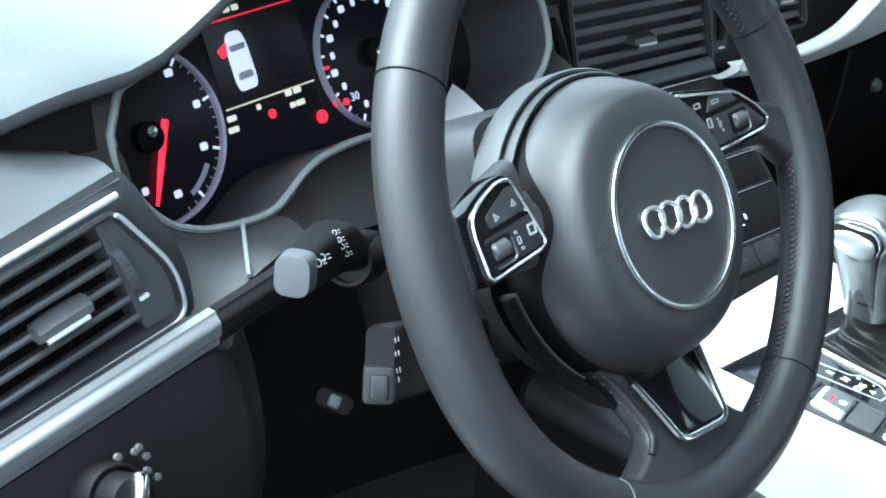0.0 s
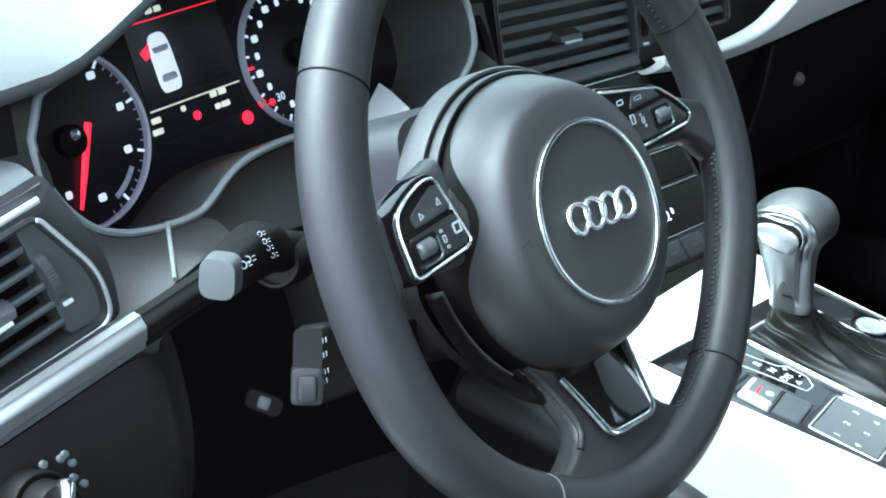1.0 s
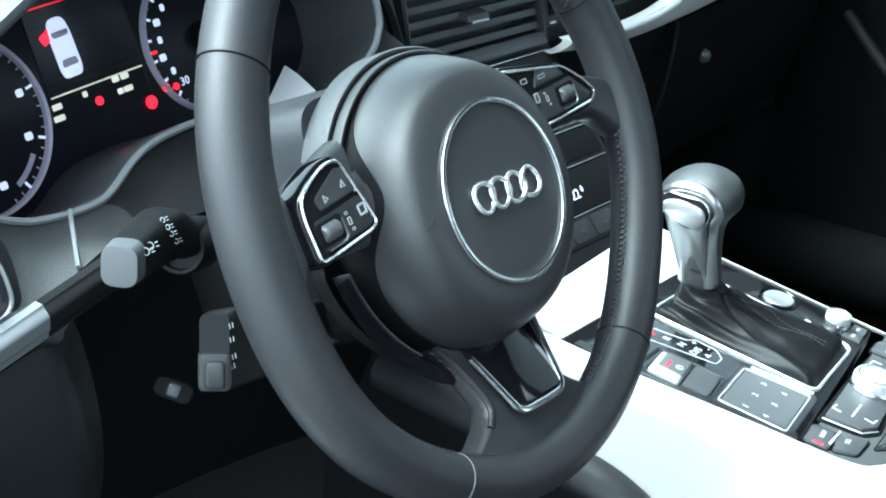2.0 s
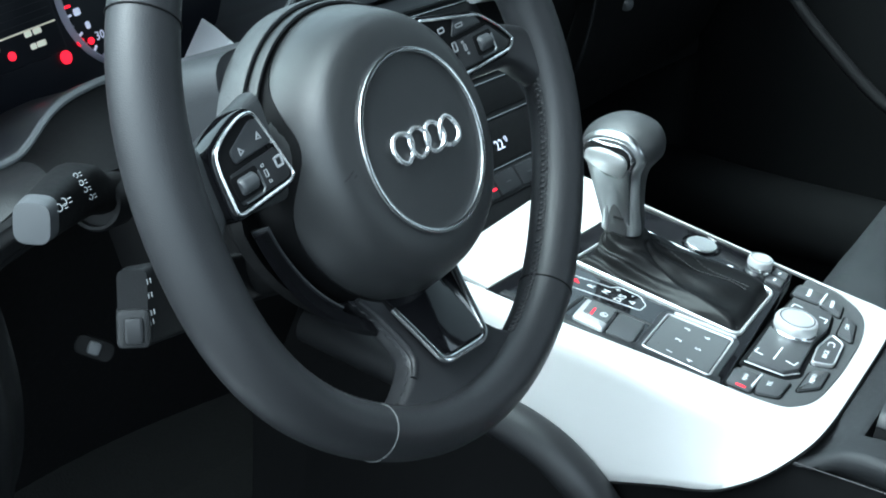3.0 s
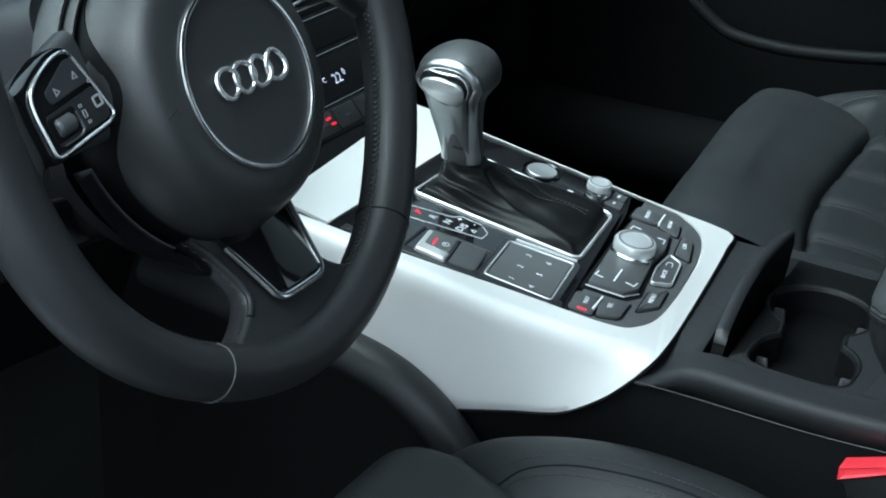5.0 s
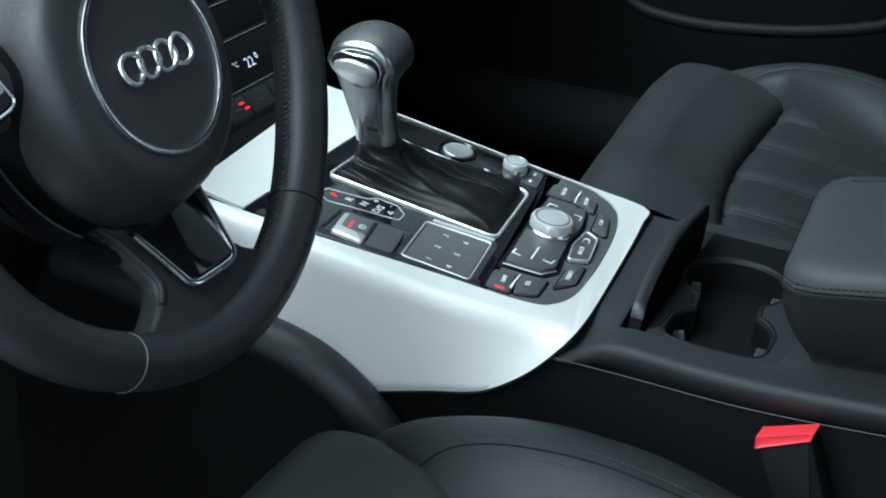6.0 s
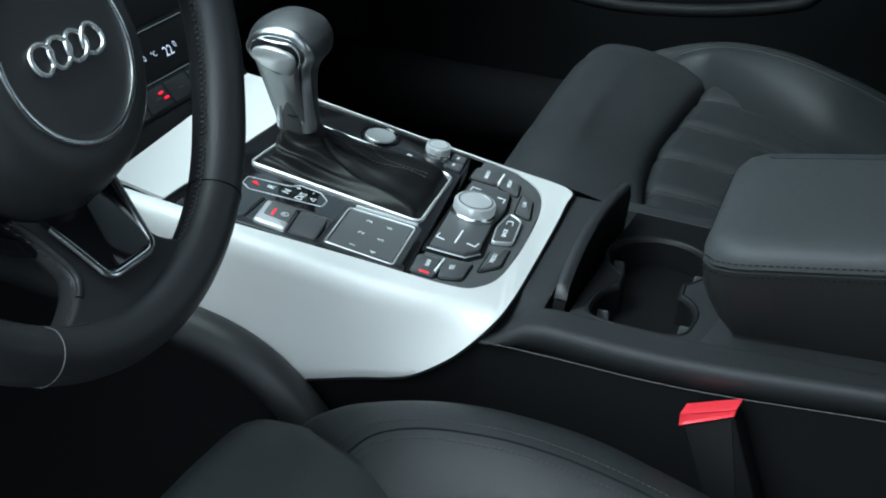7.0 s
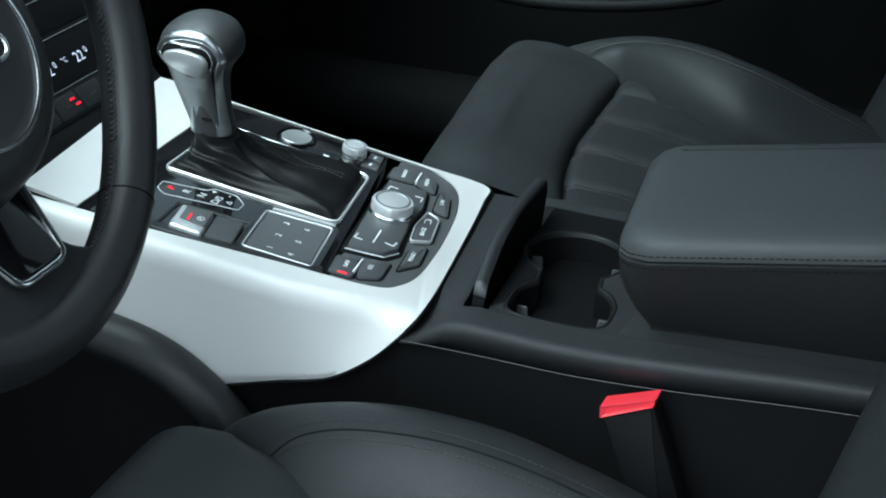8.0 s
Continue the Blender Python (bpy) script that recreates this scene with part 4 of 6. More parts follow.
wheel = thing("steering_wheel", (0, 0, 0.65), "black leather steering wheel with flattened bottom and chrome details", "steering wheel")
SEAMS = [radians(q) for q in (145.5, 33, 237.5, 309)]
rim = part("rim", moved(loft([rim_loop(2 * math.pi * i / 120) for i in range(120)], ring=True), WM), LEATHER, wheel, "smooth black leather rim")
for q in SEAMS:
    lp = [p + (p - rim_point(q)) * 0.012 for p in rim_loop(q)]
    part("seam", moved(tube(lp, 0.00055, 6, ring=True, up=(0.3, 0.2, 1)), WM), GREYTHREAD if q > 3.5 and q < 4.5 else BLACK, rim, "pale leather seam" if 3.5 < q < 4.5 else "")


def lace(a0, a1, step=1.5):
    """Cross stitching along the seam on the inner side of the rim."""
    def skin(a, q):
        w = round_curve(RIM_W, radians(a)) + 0.0003
        return rim_point(radians(a), -w * math.cos(radians(q)), (RIM_D + 0.0003) * math.sin(radians(q)))

    geos, a, k = [], a0, 0
    while a < a1:
        j = 0.25 * math.sin(k * 2.3)
        geos.append(tube([skin(a, -5 + j), skin(a + 0.30 * step, 2), skin(a + 0.25 * step, 9 - j)], [0.0004, 0.0009, 0.0005], 6))
        geos.append(tube([skin(a + 0.25 * step, 9 - j), skin(a + 0.75 * step, 11), skin(a + step, 9)], [0.0005, 0.0008, 0.0004], 6))
        a += step
        k += 1
    return joined(*geos)


for a0, a1 in ((-38, 14), (120, 146), (34, 60), (196, 250), (290, 320)):
    part("stitching", moved(lace(a0, a1), WM), LEATHER, rim)

# airbag cover, a dome with a flat round middle
PROF = [(0.0001, -0.0010), (0.0300, -0.0010), (0.0445, -0.0012), (0.0472, -0.0016), (0.0500, -0.0010), (0.0540, -0.0008), (0.0600, -0.0016), (0.0650, -0.0032), (0.0690, -0.0064),
        (0.0719, -0.0108), (0.0745, -0.0160), (0.0776, -0.0236), (0.0803, -0.0316), (0.0818, -0.0390), (0.0816, -0.0480)]
cover = part("airbag_cover", lathe([(r, h) for r, h in PROF], WM @ pose(-0.002, 0.001, 0), 96, lambda a, k: 1 + 0.02 * math.sin(a) ** 2 * (k > 6)), COVER, wheel, "grained black airbag cover")
part("trim_ring", moved(tube([(0.0497 * math.cos(q), 0.0497 * math.sin(q), 0.0) for q in (2 * math.pi * i / 96 for i in range(96))], 0.0017, 10, ring=True, up=(0, 0, 1), flat=0.9), WM), CHROME, cover, "chrome trim ring")
for k in range(4):
    cx = -0.0205 + 0.01367 * k
    geo = tube([(cx + 0.0080 * math.cos(q), 0.0080 * math.sin(q), 0.0012 + 0.0008 * math.sin(q * 2 + k)) for q in (2 * math.pi * i / 40 for i in range(40))], 0.0014, 8, ring=True, up=(0, 0, 1), flat=0.9)
    part("emblem_ring", moved(geo, WM), POLISH, cover, "raised chrome ring")
# moulded mark on the cover's cheek
for u in (-0.0015, 0.0015):
    part("moulded_mark", box(-0.0040, u - 0.0004, -0.0005, 0.0040, u + 0.0004, 0.0004, 0.0002, WM @ pose(-0.063, -0.004, -0.0024, 0, -18, 30)), SOFT, cover)

# black collar over the cover's foot: the shadow gap round it, put into colour
rows = []
for k in range(97):
    a = 2 * math.pi * k / 96
    top = -0.037 + 0.020 * math.exp(-((math.degrees(a) - 168) / 20) ** 2)
    j = max(i for i in range(7, len(PROF)) if PROF[i][1] >= top or i == 7)
    j = min(j, len(PROF) - 2)
    f = (top - PROF[j][1]) / (PROF[j + 1][1] - PROF[j][1])
    rt = PROF[j][0] + (PROF[j + 1][0] - PROF[j][0]) * f
    q = 1 + 0.02 * math.sin(a) ** 2
    rows.append([Vector((-0.002 + r * q * math.cos(a), 0.001 + r * q * math.sin(a), h)) for r, h in ((rt - 0.002, top), (rt + 0.0008, top - 0.0004), ((rt + 0.0830) / 2 + 0.001, (top - 0.048) / 2), (0.0838, -0.0480), (0.0838, -0.0560))])
part("gap", moved(loft(rows, closed=False), WM), BLACK, cover, "black collar painted as the shadow gap round the cover", smooth=60)

# housing behind the cover, with two thin ridges over its upper half
shroud = part("hub_shroud", lathe([(0.0800, -0.056), (0.0880, -0.054), (0.0960, -0.052), (0.0985, -0.050), (0.0990, -0.058), (0.0900, -0.070), (0.0700, -0.078)], WM @ pose(-0.003, 0.001, 0), 80, lambda a, k: 1 - 0.06 * smoothstep(-0.2, -0.9, math.sin(a)) - 0.13 * smoothstep(-0.15, 0.12, math.sin(a))), BLACK, wheel, "dark plastic housing round the cover")


def ridge(r, n, w, a0, a1):
    loops = []
    for i in range(49):
        a = radians(a0 + (a1 - a0) * i / 48)
        loops.append([Vector((-0.003 + (r + dr * w) * math.cos(a), 0.001 + (r + dr * w) * math.sin(a), n + dn)) for dr, dn in ((-1, -0.018), (-1, -0.0012), (-0.5, 0), (0.5, 0), (1, -0.0012), (1, -0.018))])
    return moved(loft(loops), WM)


part("ridge", ridge(0.0850, -0.0370, 0.0014, 12, 152), PLASTIC, shroud, "thin black edge")
part("ridge", ridge(0.0885, -0.0440, 0.0016, 12, 150), COLUMN, shroud, "thin black edge")
part("ridge", ridge(0.0905, -0.0400, 0.0010, 190, 232), FASCIA, shroud)
part("gloss_crescent", moved(loft([[Vector(((0.0905 + r) * math.cos(radians(a)), (0.0895 + r) * math.sin(radians(a)), h)) for r, h in ((0.002, -0.044), (0.0035, -0.041), (0.010, -0.040), (0.012, -0.043), (0.004, -0.052))] for a in range(190, 262, 3)]), WM), GLOSS, shroud, "glossy black inlay")


def spoke_side(s):
    """One side spoke, from the hub out to the rim."""
    loops = []
    for i in range(17):
        t = i / 16
        u = s * (0.088 + 0.068 * t)
        v0, v1 = (-0.0040 - 0.022 * smoothstep(0.70, 1, t), 0.0535 - 0.0250 * t) if s < 0 else (0.0190 - 0.022 * smoothstep(0.55, 1, t), 0.060 - 0.022 * t)
        n = -0.0290 + 0.007 * smoothstep(0.4, 1, t)
        th = 0.011
        lp = rrect(v0, n - th, v1, n + th * 0.7, 0.009, 5)
        loops.append([Vector((u, p.x, p.y)) for p in lp])
    return moved(loft(loops), WM)


# left spoke in a lighter skin: the skylight on its leather put into colour
for s in (-1, 1):
    part("side_spoke", spoke_side(s), COLUMN if s < 0 else LEATHER, wheel)


def switch_pad(outline, upper, lower, roller, marks, icons, turn, nsh):
    """A cluster of keys with a chrome surround on a side spoke."""
    m = WM @ pose(0, 0, nsh)
    lp = rpoly(outline, 0.005, 5)
    base = part("switch_pad", slab(inset(lp, -0.0022), -0.012, -0.0006, m, 0.0020), GLOSS, wheel, "multifunction switch pad with grey keys")
    part("chrome_surround", band(lp, 0.0018, -0.001, 0.0022, m), CHROME, base, "bright chrome surround")
    part("key_field", slab(inset(lp, 0.0020), -0.001, 0.0006, m, 0.0006), BLACK, base)
    part("upper_key", slab(rpoly(upper, 0.002, 4), 0.0, 0.0016, m, 0.0006), FASCIA, base)
    part("lower_key", slab(rpoly(lower, 0.002, 4), 0.0, 0.0014, m, 0.0006), PLASTIC, base)
    k = m @ pose(roller[0], roller[1], 0, 0, 0, turn)
    part("roller_well", slab(rrect(-0.0095, -0.0062, 0.0095, 0.0062, 0.002), 0, 0.0017, k, 0.0004), BLACK, base)
    part("roller", moved(tube([(-0.0060 + 0.0012 * i, 0, 0.0006) for i in range(11)], [0.0034] + [0.0045 + 0.0002 * (i % 2) for i in range(9)] + [0.0034], 16, up=(0, 1, 0)), k), TIP, base, "ribbed grey roller")
    part("bracket", moved(tube([(-0.0060, -0.0078, 0.0018), (0.0070, -0.0078, 0.0018), (0.0092, -0.0060, 0.0018), (0.0092, 0.0030, 0.0018)], 0.0007, 6), k), KNOBMETAL, base)
    for u, v, r in marks:
        tri = rpoly([(-0.0020, -0.0018), (0.0020, -0.0018), (0, 0.0022)], 0.0003, 2)
        part("arrow_mark", moved(loft([at_h(tri, 0.0016), at_h(tri, 0.0019), at_h(inset(tri, 0.0006), 0.0019), at_h(inset(tri, 0.0006), 0.0016)], ring=True), m @ pose(u, v, 0, 0, 0, r)), ICON, base)
    for u, v, w, h in icons:
        part("icon", band(rrect(-w, -h, w, h, min(w, h) * 0.4, 2), min(w, h) * 0.40, 0.0014, 0.0018, m @ pose(u, v, 0, 0, 0, turn), 0.0001), ICON, base)
    return base


switch_pad([(-0.1060, 0.0452), (-0.1160, 0.0445), (-0.1290, 0.0385), (-0.1385, 0.0310), (-0.1395, 0.0220), (-0.1365, -0.0022), (-0.1220, 0.0002), (-0.0960, 0.0048), (-0.0905, 0.0085), (-0.0985, 0.0285)],
           [(-0.1270, 0.0225), (-0.1285, 0.0290), (-0.1100, 0.0405), (-0.1045, 0.0400), (-0.0990, 0.0272)], [(-0.1330, 0.0185), (-0.0990, 0.0245), (-0.0935, 0.0102), (-0.0970, 0.0075), (-0.1310, 0.0030)],
           (-0.1240, 0.0122), [(-0.1220, 0.0280, 30), (-0.1078, 0.0322, 0)], [(-0.0994, 0.0171, 0.0030, 0.0030), (-0.1112, 0.0178, 0.0010, 0.0008), (-0.1100, 0.0136, 0.0012, 0.0020), (-0.1088, 0.0094, 0.0010, 0.0008), (-0.1003, 0.0272, 0.0008, 0.0008), (-0.0986, 0.0262, 0.0007, 0.0007)], 8, -0.0120)
switch_pad([(0.0374, 0.0625), (0.0950, 0.0560), (0.1120, 0.0455), (0.1230, 0.0352), (0.1165, 0.0288), (0.0480, 0.0218), (0.0300, 0.0400)],
           [(0.0640, 0.0470), (0.0960, 0.0498), (0.0900, 0.0560), (0.0700, 0.0570)], [(0.0660, 0.0270), (0.1130, 0.0312), (0.1170, 0.0350), (0.1010, 0.0478), (0.0640, 0.0440)],
           (0.0925, 0.0385), [], [(0.0640, 0.0412, 0.0022, 0.0030), (0.0735, 0.0392, 0.0012, 0.0020), (0.0720, 0.0425, 0.0008, 0.0007), (0.0750, 0.0355, 0.0008, 0.0007), (0.0735, 0.0525, 0.0035, 0.0012), (0.0560, 0.0525, 0.0030, 0.0016)], 5, -0.0120)


# lower spoke with its glossy inlay
LOW_EDGE = [smooth_path(q, 60) for q in ([(0.0510, 0, 0), (0.0420, 0.19, 0), (0.0365, 0.50, 0), (0.0400, 0.64, 0), (0.0530, 0.77, 0), (0.0670, 0.86, 0), (0.0900, 1.0, 0)],
                                         [(0.0390, 0, 0), (0.0345, 0.30, 0), (0.0315, 0.50, 0), (0.0360, 0.66, 0), (0.0480, 0.78, 0), (0.0640, 0.86, 0), (0.0900, 1.0, 0)])]


def low_w(t, side=-1):
    """The reach of the lower spoke to one side, from the hub (0) to the rim (1)."""
    e = LOW_EDGE[0 if side < 0 else 1]
    k = max([i for i in range(60) if e[i].y <= t] or [0])
    f = (t - e[k].y) / (e[k + 1].y - e[k].y)
    return e[k].x + (e[k + 1].x - e[k].x) * f


def lower_spoke():
    loops = []
    for i in range(29):
        t = i / 28
        v = -0.070 - 0.070 * t
        n = -0.046 + 0.018 * smoothstep(0.0, 0.9, t)
        loops.append([Vector((p.x, v, p.y)) for p in rrect(-low_w(t), n - 0.009, low_w(t, 1), n + 0.0075, 0.006, 5)])
    return moved(loft(loops), WM)


low = part("lower_spoke", lower_spoke(), LEATHER, wheel)
LM = WM @ Matrix.Translation((0, -0.100, -0.0240)) @ pose(0, 0, 0, -22, 0, 0)
part("gloss_inlay", slab(rpoly([(-0.0205, -0.0180), (0.0175, -0.0180), (0.0310, 0.0380), (-0.0345, 0.0380)], [0.006, 0.006, 0.001, 0.001]), -0.006, 0.0005, LM @ pose(0, 0, 0, -4, 0, 0), 0.0008), GLOSS, low, "glossy black inlay")
arch = smooth_path([(-0.0335, 0.0195, 0), (-0.0290, 0.0046, 0), (-0.0248, -0.0110, 0), (-0.0230, -0.0165, 0), (-0.0180, -0.0198, 0), (-0.0060, -0.0203, 0), (0.0060, -0.0203, 0), (0.0145, -0.0198, 0), (0.0195, -0.0165, 0), (0.0213, -0.0110, 0), (0.0285, 0.0190, 0), (0.0335, 0.0390, 0)], 60)
part("chrome_surround", moved(tube([p + Vector((0, 0, 0.0006)) for p in arch], 0.0021, 10, flat=0.9), LM), CHROME, low, "bright chrome surround open towards the hub")
e = [Vector((-low_w(t), -0.070 - 0.070 * t, -0.0405 + 0.018 * smoothstep(0, 0.9, t))) for t in (i / 30 for i in range(27))]
part("edge_bead", moved(tube([p + Vector((0.0024, 0, 0.0016)) for p in e[:22]], 0.0020, 8), WM), LEATHER, low, "rounded leather bead")
part("stitching", moved(stitches([p + Vector((0.0002, 0, -0.0020)) for p in e], 0.0034, 0.0024, 0.0006, 0.0006, (-1, 0, 0.3)), WM), LEATHER, low)

# steering column with its cover and levers
column = thing("steering_column", (0, 0.10, 0.60), "black plastic steering column cover behind the wheel", "steering column")
# one cover in two tones: light above and shade below are put into colour
for name, low, mt, label in (("upper_cover", False, FASCIA, "grained dark grey upper cover"), ("lower_cover", True, BLACK, "black lower cover")):
    loops = []
    for i in range(10):
        t = i / 9
        n = -0.062 - (0.135 if low else 0.075) * t
        w, vt, vb = (0.062 if low else 0.074) + 0.004 * t, 0.077 + 0.006 * t, -0.058 - 0.010 * t
        full = rrect(-w, vb, w, vt, 0.03 if low else 0.022, 6)
        loops.append([Vector((p.x, min(p.y, 0.014) if low else max(p.y, 0.0155), n)) for p in full])
    part(name, moved(loft(loops), WM), mt, column, label)


def lever(path, sizes, name, label):
    """A column lever: a flattened arm along a path with (half width, half height) at each point, cut before its end piece."""
    t = thing(name, path[0], label, "column lever")
    p, q = smooth_path(path, 20), smooth_path([(w, h, 0) for w, h in sizes], 20)
    loops = []
    for i, c in enumerate(p):
        d = (p[min(i + 1, 20)] - p[max(i - 1, 0)]).normalized()
        side = d.cross(Vector((0, 0, 1))).normalized()
        up = side.cross(d)
        loops.append([c + side * k.x + up * k.y for k in rrect(-q[i].x, -q[i].y, q[i].x, q[i].y, min(q[i].x, q[i].y) * 0.75, 5)])
    return t, p, loops


sig, sp, loops = lever([(-0.085, 0.150, 0.606), (-0.1190, 0.128, 0.6180), (-0.1480, 0.108, 0.6345), (-0.1750, 0.0925, 0.6395), (-0.2040, 0.075, 0.6432)], [(0.010, 0.009), (0.011, 0.0105), (0.0115, 0.0135), (0.0100, 0.0125), (0.0088, 0.0100)], "indicator_lever", "black indicator lever with white symbols on the column")
part("arm", loft(loops[:19]), BLACK, sig)
part("end_piece", loft([[c + (sp[17] - sp[16]) * 0.04 for c in lp] for lp in loops[18:]] + [[sp[20] + (c - sp[20]) * 0.86 + (sp[20] - sp[19]) * 0.12 for c in loops[20]]]), TIP, sig, "paler end piece")
collar = facing((-0.1190, 0.128, 0.6120), (-0.245, 0.055, 0.655))
part("collar", lathe([(0.0150, -0.030), (0.0150, -0.002), (0.0138, 0.001), (0.0120, 0.001), (0.0118, -0.004)], collar, 32), TRIM, sig, "round boot at the column")
for x, y, z, big in ((-0.1890, 0.0734, 0.6470, 1), (-0.1836, 0.0766, 0.6473, 1), (-0.1622, 0.0919, 0.6505, 0), (-0.1617, 0.0888, 0.6474, 0), (-0.1587, 0.0895, 0.6428, 0), (-0.1533, 0.0920, 0.6366, 0)):
    m = facing((x, y, z), (-0.60, -0.42, 0.91)) @ pose(0, 0, 0.0012, 0, 0, 25)
    w = 0.0018 if big else 0.0013
    part("symbol", joined(band(circle(0, 0, w, 12, w * 1.2), 0.0006, 0, 0.0005, m, 0.0001), box(w * 1.2, -w, 0, w * 2.2, -w + 0.0005, 0.0005, 0.0001, m), box(w * 1.2, 0.0002, 0, w * 2.3, 0.0007, 0.0005, 0.0001, m)), BEZEL, sig)
cruise = thing("cruise_lever", (-0.10, 0.12, 0.585), "black cruise control lever below the indicator lever", "column lever")
CF = facing((-0.1530, 0.0660, 0.5840), (-0.46, -0.26, 0.70))
part("arm", loft([[CF @ Vector((p.x * k + 0.10 * (1 - g), p.y * k, -0.12 * (1 - g))) for p in rrect(-0.0075, -0.0205, 0.0085, 0.0205, 0.004, 4)] for g, k in ((0.0, 0.5), (0.5, 0.7), (0.8, 0.95), (0.97, 1.0), (1.0, 0.93))]), TRIM, cruise)
part("cap", box(-0.0078, -0.0208, -0.010, 0.0090, -0.0005, 0.0022, 0.0022, CF), SOFT, cruise, "dark grey end cap")
part("key", box(-0.0042, -0.0185, 0.0, 0.0058, -0.0045, 0.0040, 0.0016, CF), PLASTIC, cruise, "grey square key")
for x, y, z in ((-0.1436, 0.0629, 0.5962), (-0.1442, 0.0616, 0.5890), (-0.1443, 0.0600, 0.5801), (-0.1455, 0.0595, 0.5751)):
    m = facing((x, y, z), (-0.60, -0.42, 0.91)) @ pose(0, 0, 0.0012, 0, 0, 10)
    part("symbol", joined(box(-0.0012, -0.0014, 0, -0.0006, 0.0014, 0.0005, 0.0001, m), box(0.0004, -0.0010, 0, 0.0010, 0.0018, 0.0005, 0.0001, m)), BEZEL, cruise)
lock = thing("ignition_lock", (-0.085, 0.17, 0.50), "small dark round lock below the column", "lock")
LKM = facing((-0.0894, 0.168, 0.4994), (-0.5, -0.3, 0.8))
part("collar", slab(rrect(-0.0120, -0.0062, 0.0120, 0.0062, 0.0058, 6), -0.02, 0.003, LKM @ pose(0, 0, 0, 0, 0, -22), 0.0016), BLACK, lock)
part("barrel", box(-0.0042, -0.0042, 0.001, 0.0042, 0.0042, 0.0052, 0.0016, LKM @ pose(0, 0, 0, 0, 0, -22)), TIP, lock, "grey square barrel")


# ---- centre console ----
SLOPE = math.atan(0.139)
CM = frame_of((0, 0, 0.436), Vector((1, 0, 0)), Vector((0, math.cos(SLOPE), math.sin(SLOPE))), Vector((0, -math.sin(SLOPE), math.cos(SLOPE))))


def deck_z(y):
    return 0.436 + 0.139 * y


console = thing("centre_console", (0.35, -0.2, 0.0), "centre console with brushed aluminium panel and black sides", "centre console")


def flank_x(y):
    return 0.2225 - 0.085 * y


def flank_z(y):
    return 0.3351 + 0.293 * max(-0.0241 - y, -0.08)


# aluminium panel: one skin from the edge of the keys, rolled over the near side down to a curved lower edge
def flank_foot(y):
    return (flank_x(y) - 0.008, y, flank_z(y))


INNER = [(0.2160, 0.140), (0.2215, 0.098), (0.2270, 0.050), (0.2355, 0.0), (0.2430, -0.040), (0.2495, -0.080), (0.2545, -0.1120), (0.2610, -0.1315), (0.2700, -0.1392), (0.2829, -0.1447), (0.3007, -0.1466),
         (0.3246, -0.1460), (0.3492, -0.1444), (0.3950, -0.1386), (0.4270, -0.1303), (0.4430, -0.1205), (0.4530, -0.1050), (0.4570, -0.0850), (0.4562, 0.0), (0.4558, 0.098)]
OUTER = [flank_foot(0.140), flank_foot(0.098), flank_foot(0.05), flank_foot(0.0), flank_foot(-0.036), (0.2204, -0.0692, 0.3483), (0.2238, -0.0930, 0.3535), (0.2263, -0.1106, 0.3601), (0.2309, -0.1336, 0.3765), (0.2345, -0.1510, 0.3950), (0.2410, -0.1626, 0.4100),
         (0.2640, -0.1642, 0.4128), (0.3000, -0.1618, 0.4130), (0.3938, -0.1525, 0.4140), (0.4380, -0.1472, 0.4148), (0.4625, -0.1440, 0.4150), (0.4670, -0.1260, 0.4175), (0.4660, -0.0950, 0.4215), (0.4640, 0.0, 0.4345), (0.4640, 0.098, 0.4480)]
inner_path = smooth_path([(x, y, deck_z(y) + 0.0012) for x, y in INNER], 120)
outer_path = smooth_path(OUTER, 120)


# how far out from the keys the panel stays flat before it turns down, as a share of its width
FLAT = smooth_path([(f, 0, 0) for f in (0.88, 0.88, 0.88, 0.88, 0.88, 0.82, 0.73, 0.67, 0.69, 0.75, 0.84, 0.88, 0.88, 0.88, 0.88, 0.88, 0.88, 0.88, 0.88, 0.88)], 120)


def alu_skin(u, v):
    k = int(round(u * 120))
    i, o = inner_path[k], outer_path[k]
    c = i.lerp(o, FLAT[k].x)
    c.z = max(o.z, deck_z(c.y) - 0.0025)
    a, b = c + (i - c) * min(1.0, 0.011 / max(1e-6, (i - c).length)), c + (o - c) * min(0.9, 0.016 / max(1e-6, (o - c).length))
    if v < 0.25:
        return i.lerp(a, v / 0.25)
    if v < 0.75:
        t = (v - 0.25) / 0.5
        return (1 - t) ** 2 * a + 2 * t * (1 - t) * c + t * t * b
    return b.lerp(o, (v - 0.75) / 0.25)


part("aluminium_panel", sheet(alu_skin, 120, 32, thick=(0.0015, 0.0015, -0.0025)), ALU, console, "brushed aluminium panel with rolled edge", smooth=60)
part("panel_joint", tube([p + Vector((0.0, -0.0006, -0.0008)) for p in outer_path[24:98]], 0.0013, 6), BLACK, console, "dark joint behind the aluminium")
part("aluminium_shelf", sheet(lambda u, v: (0.226 + 0.238 * u, 0.094 + 0.046 * v + 0.022 * v * u, deck_z(0.094 + 0.05 * v) + 0.0010), 8, 8, thick=(0, 0, -0.003)), ALU, console, "aluminium shelf under the climate unit")

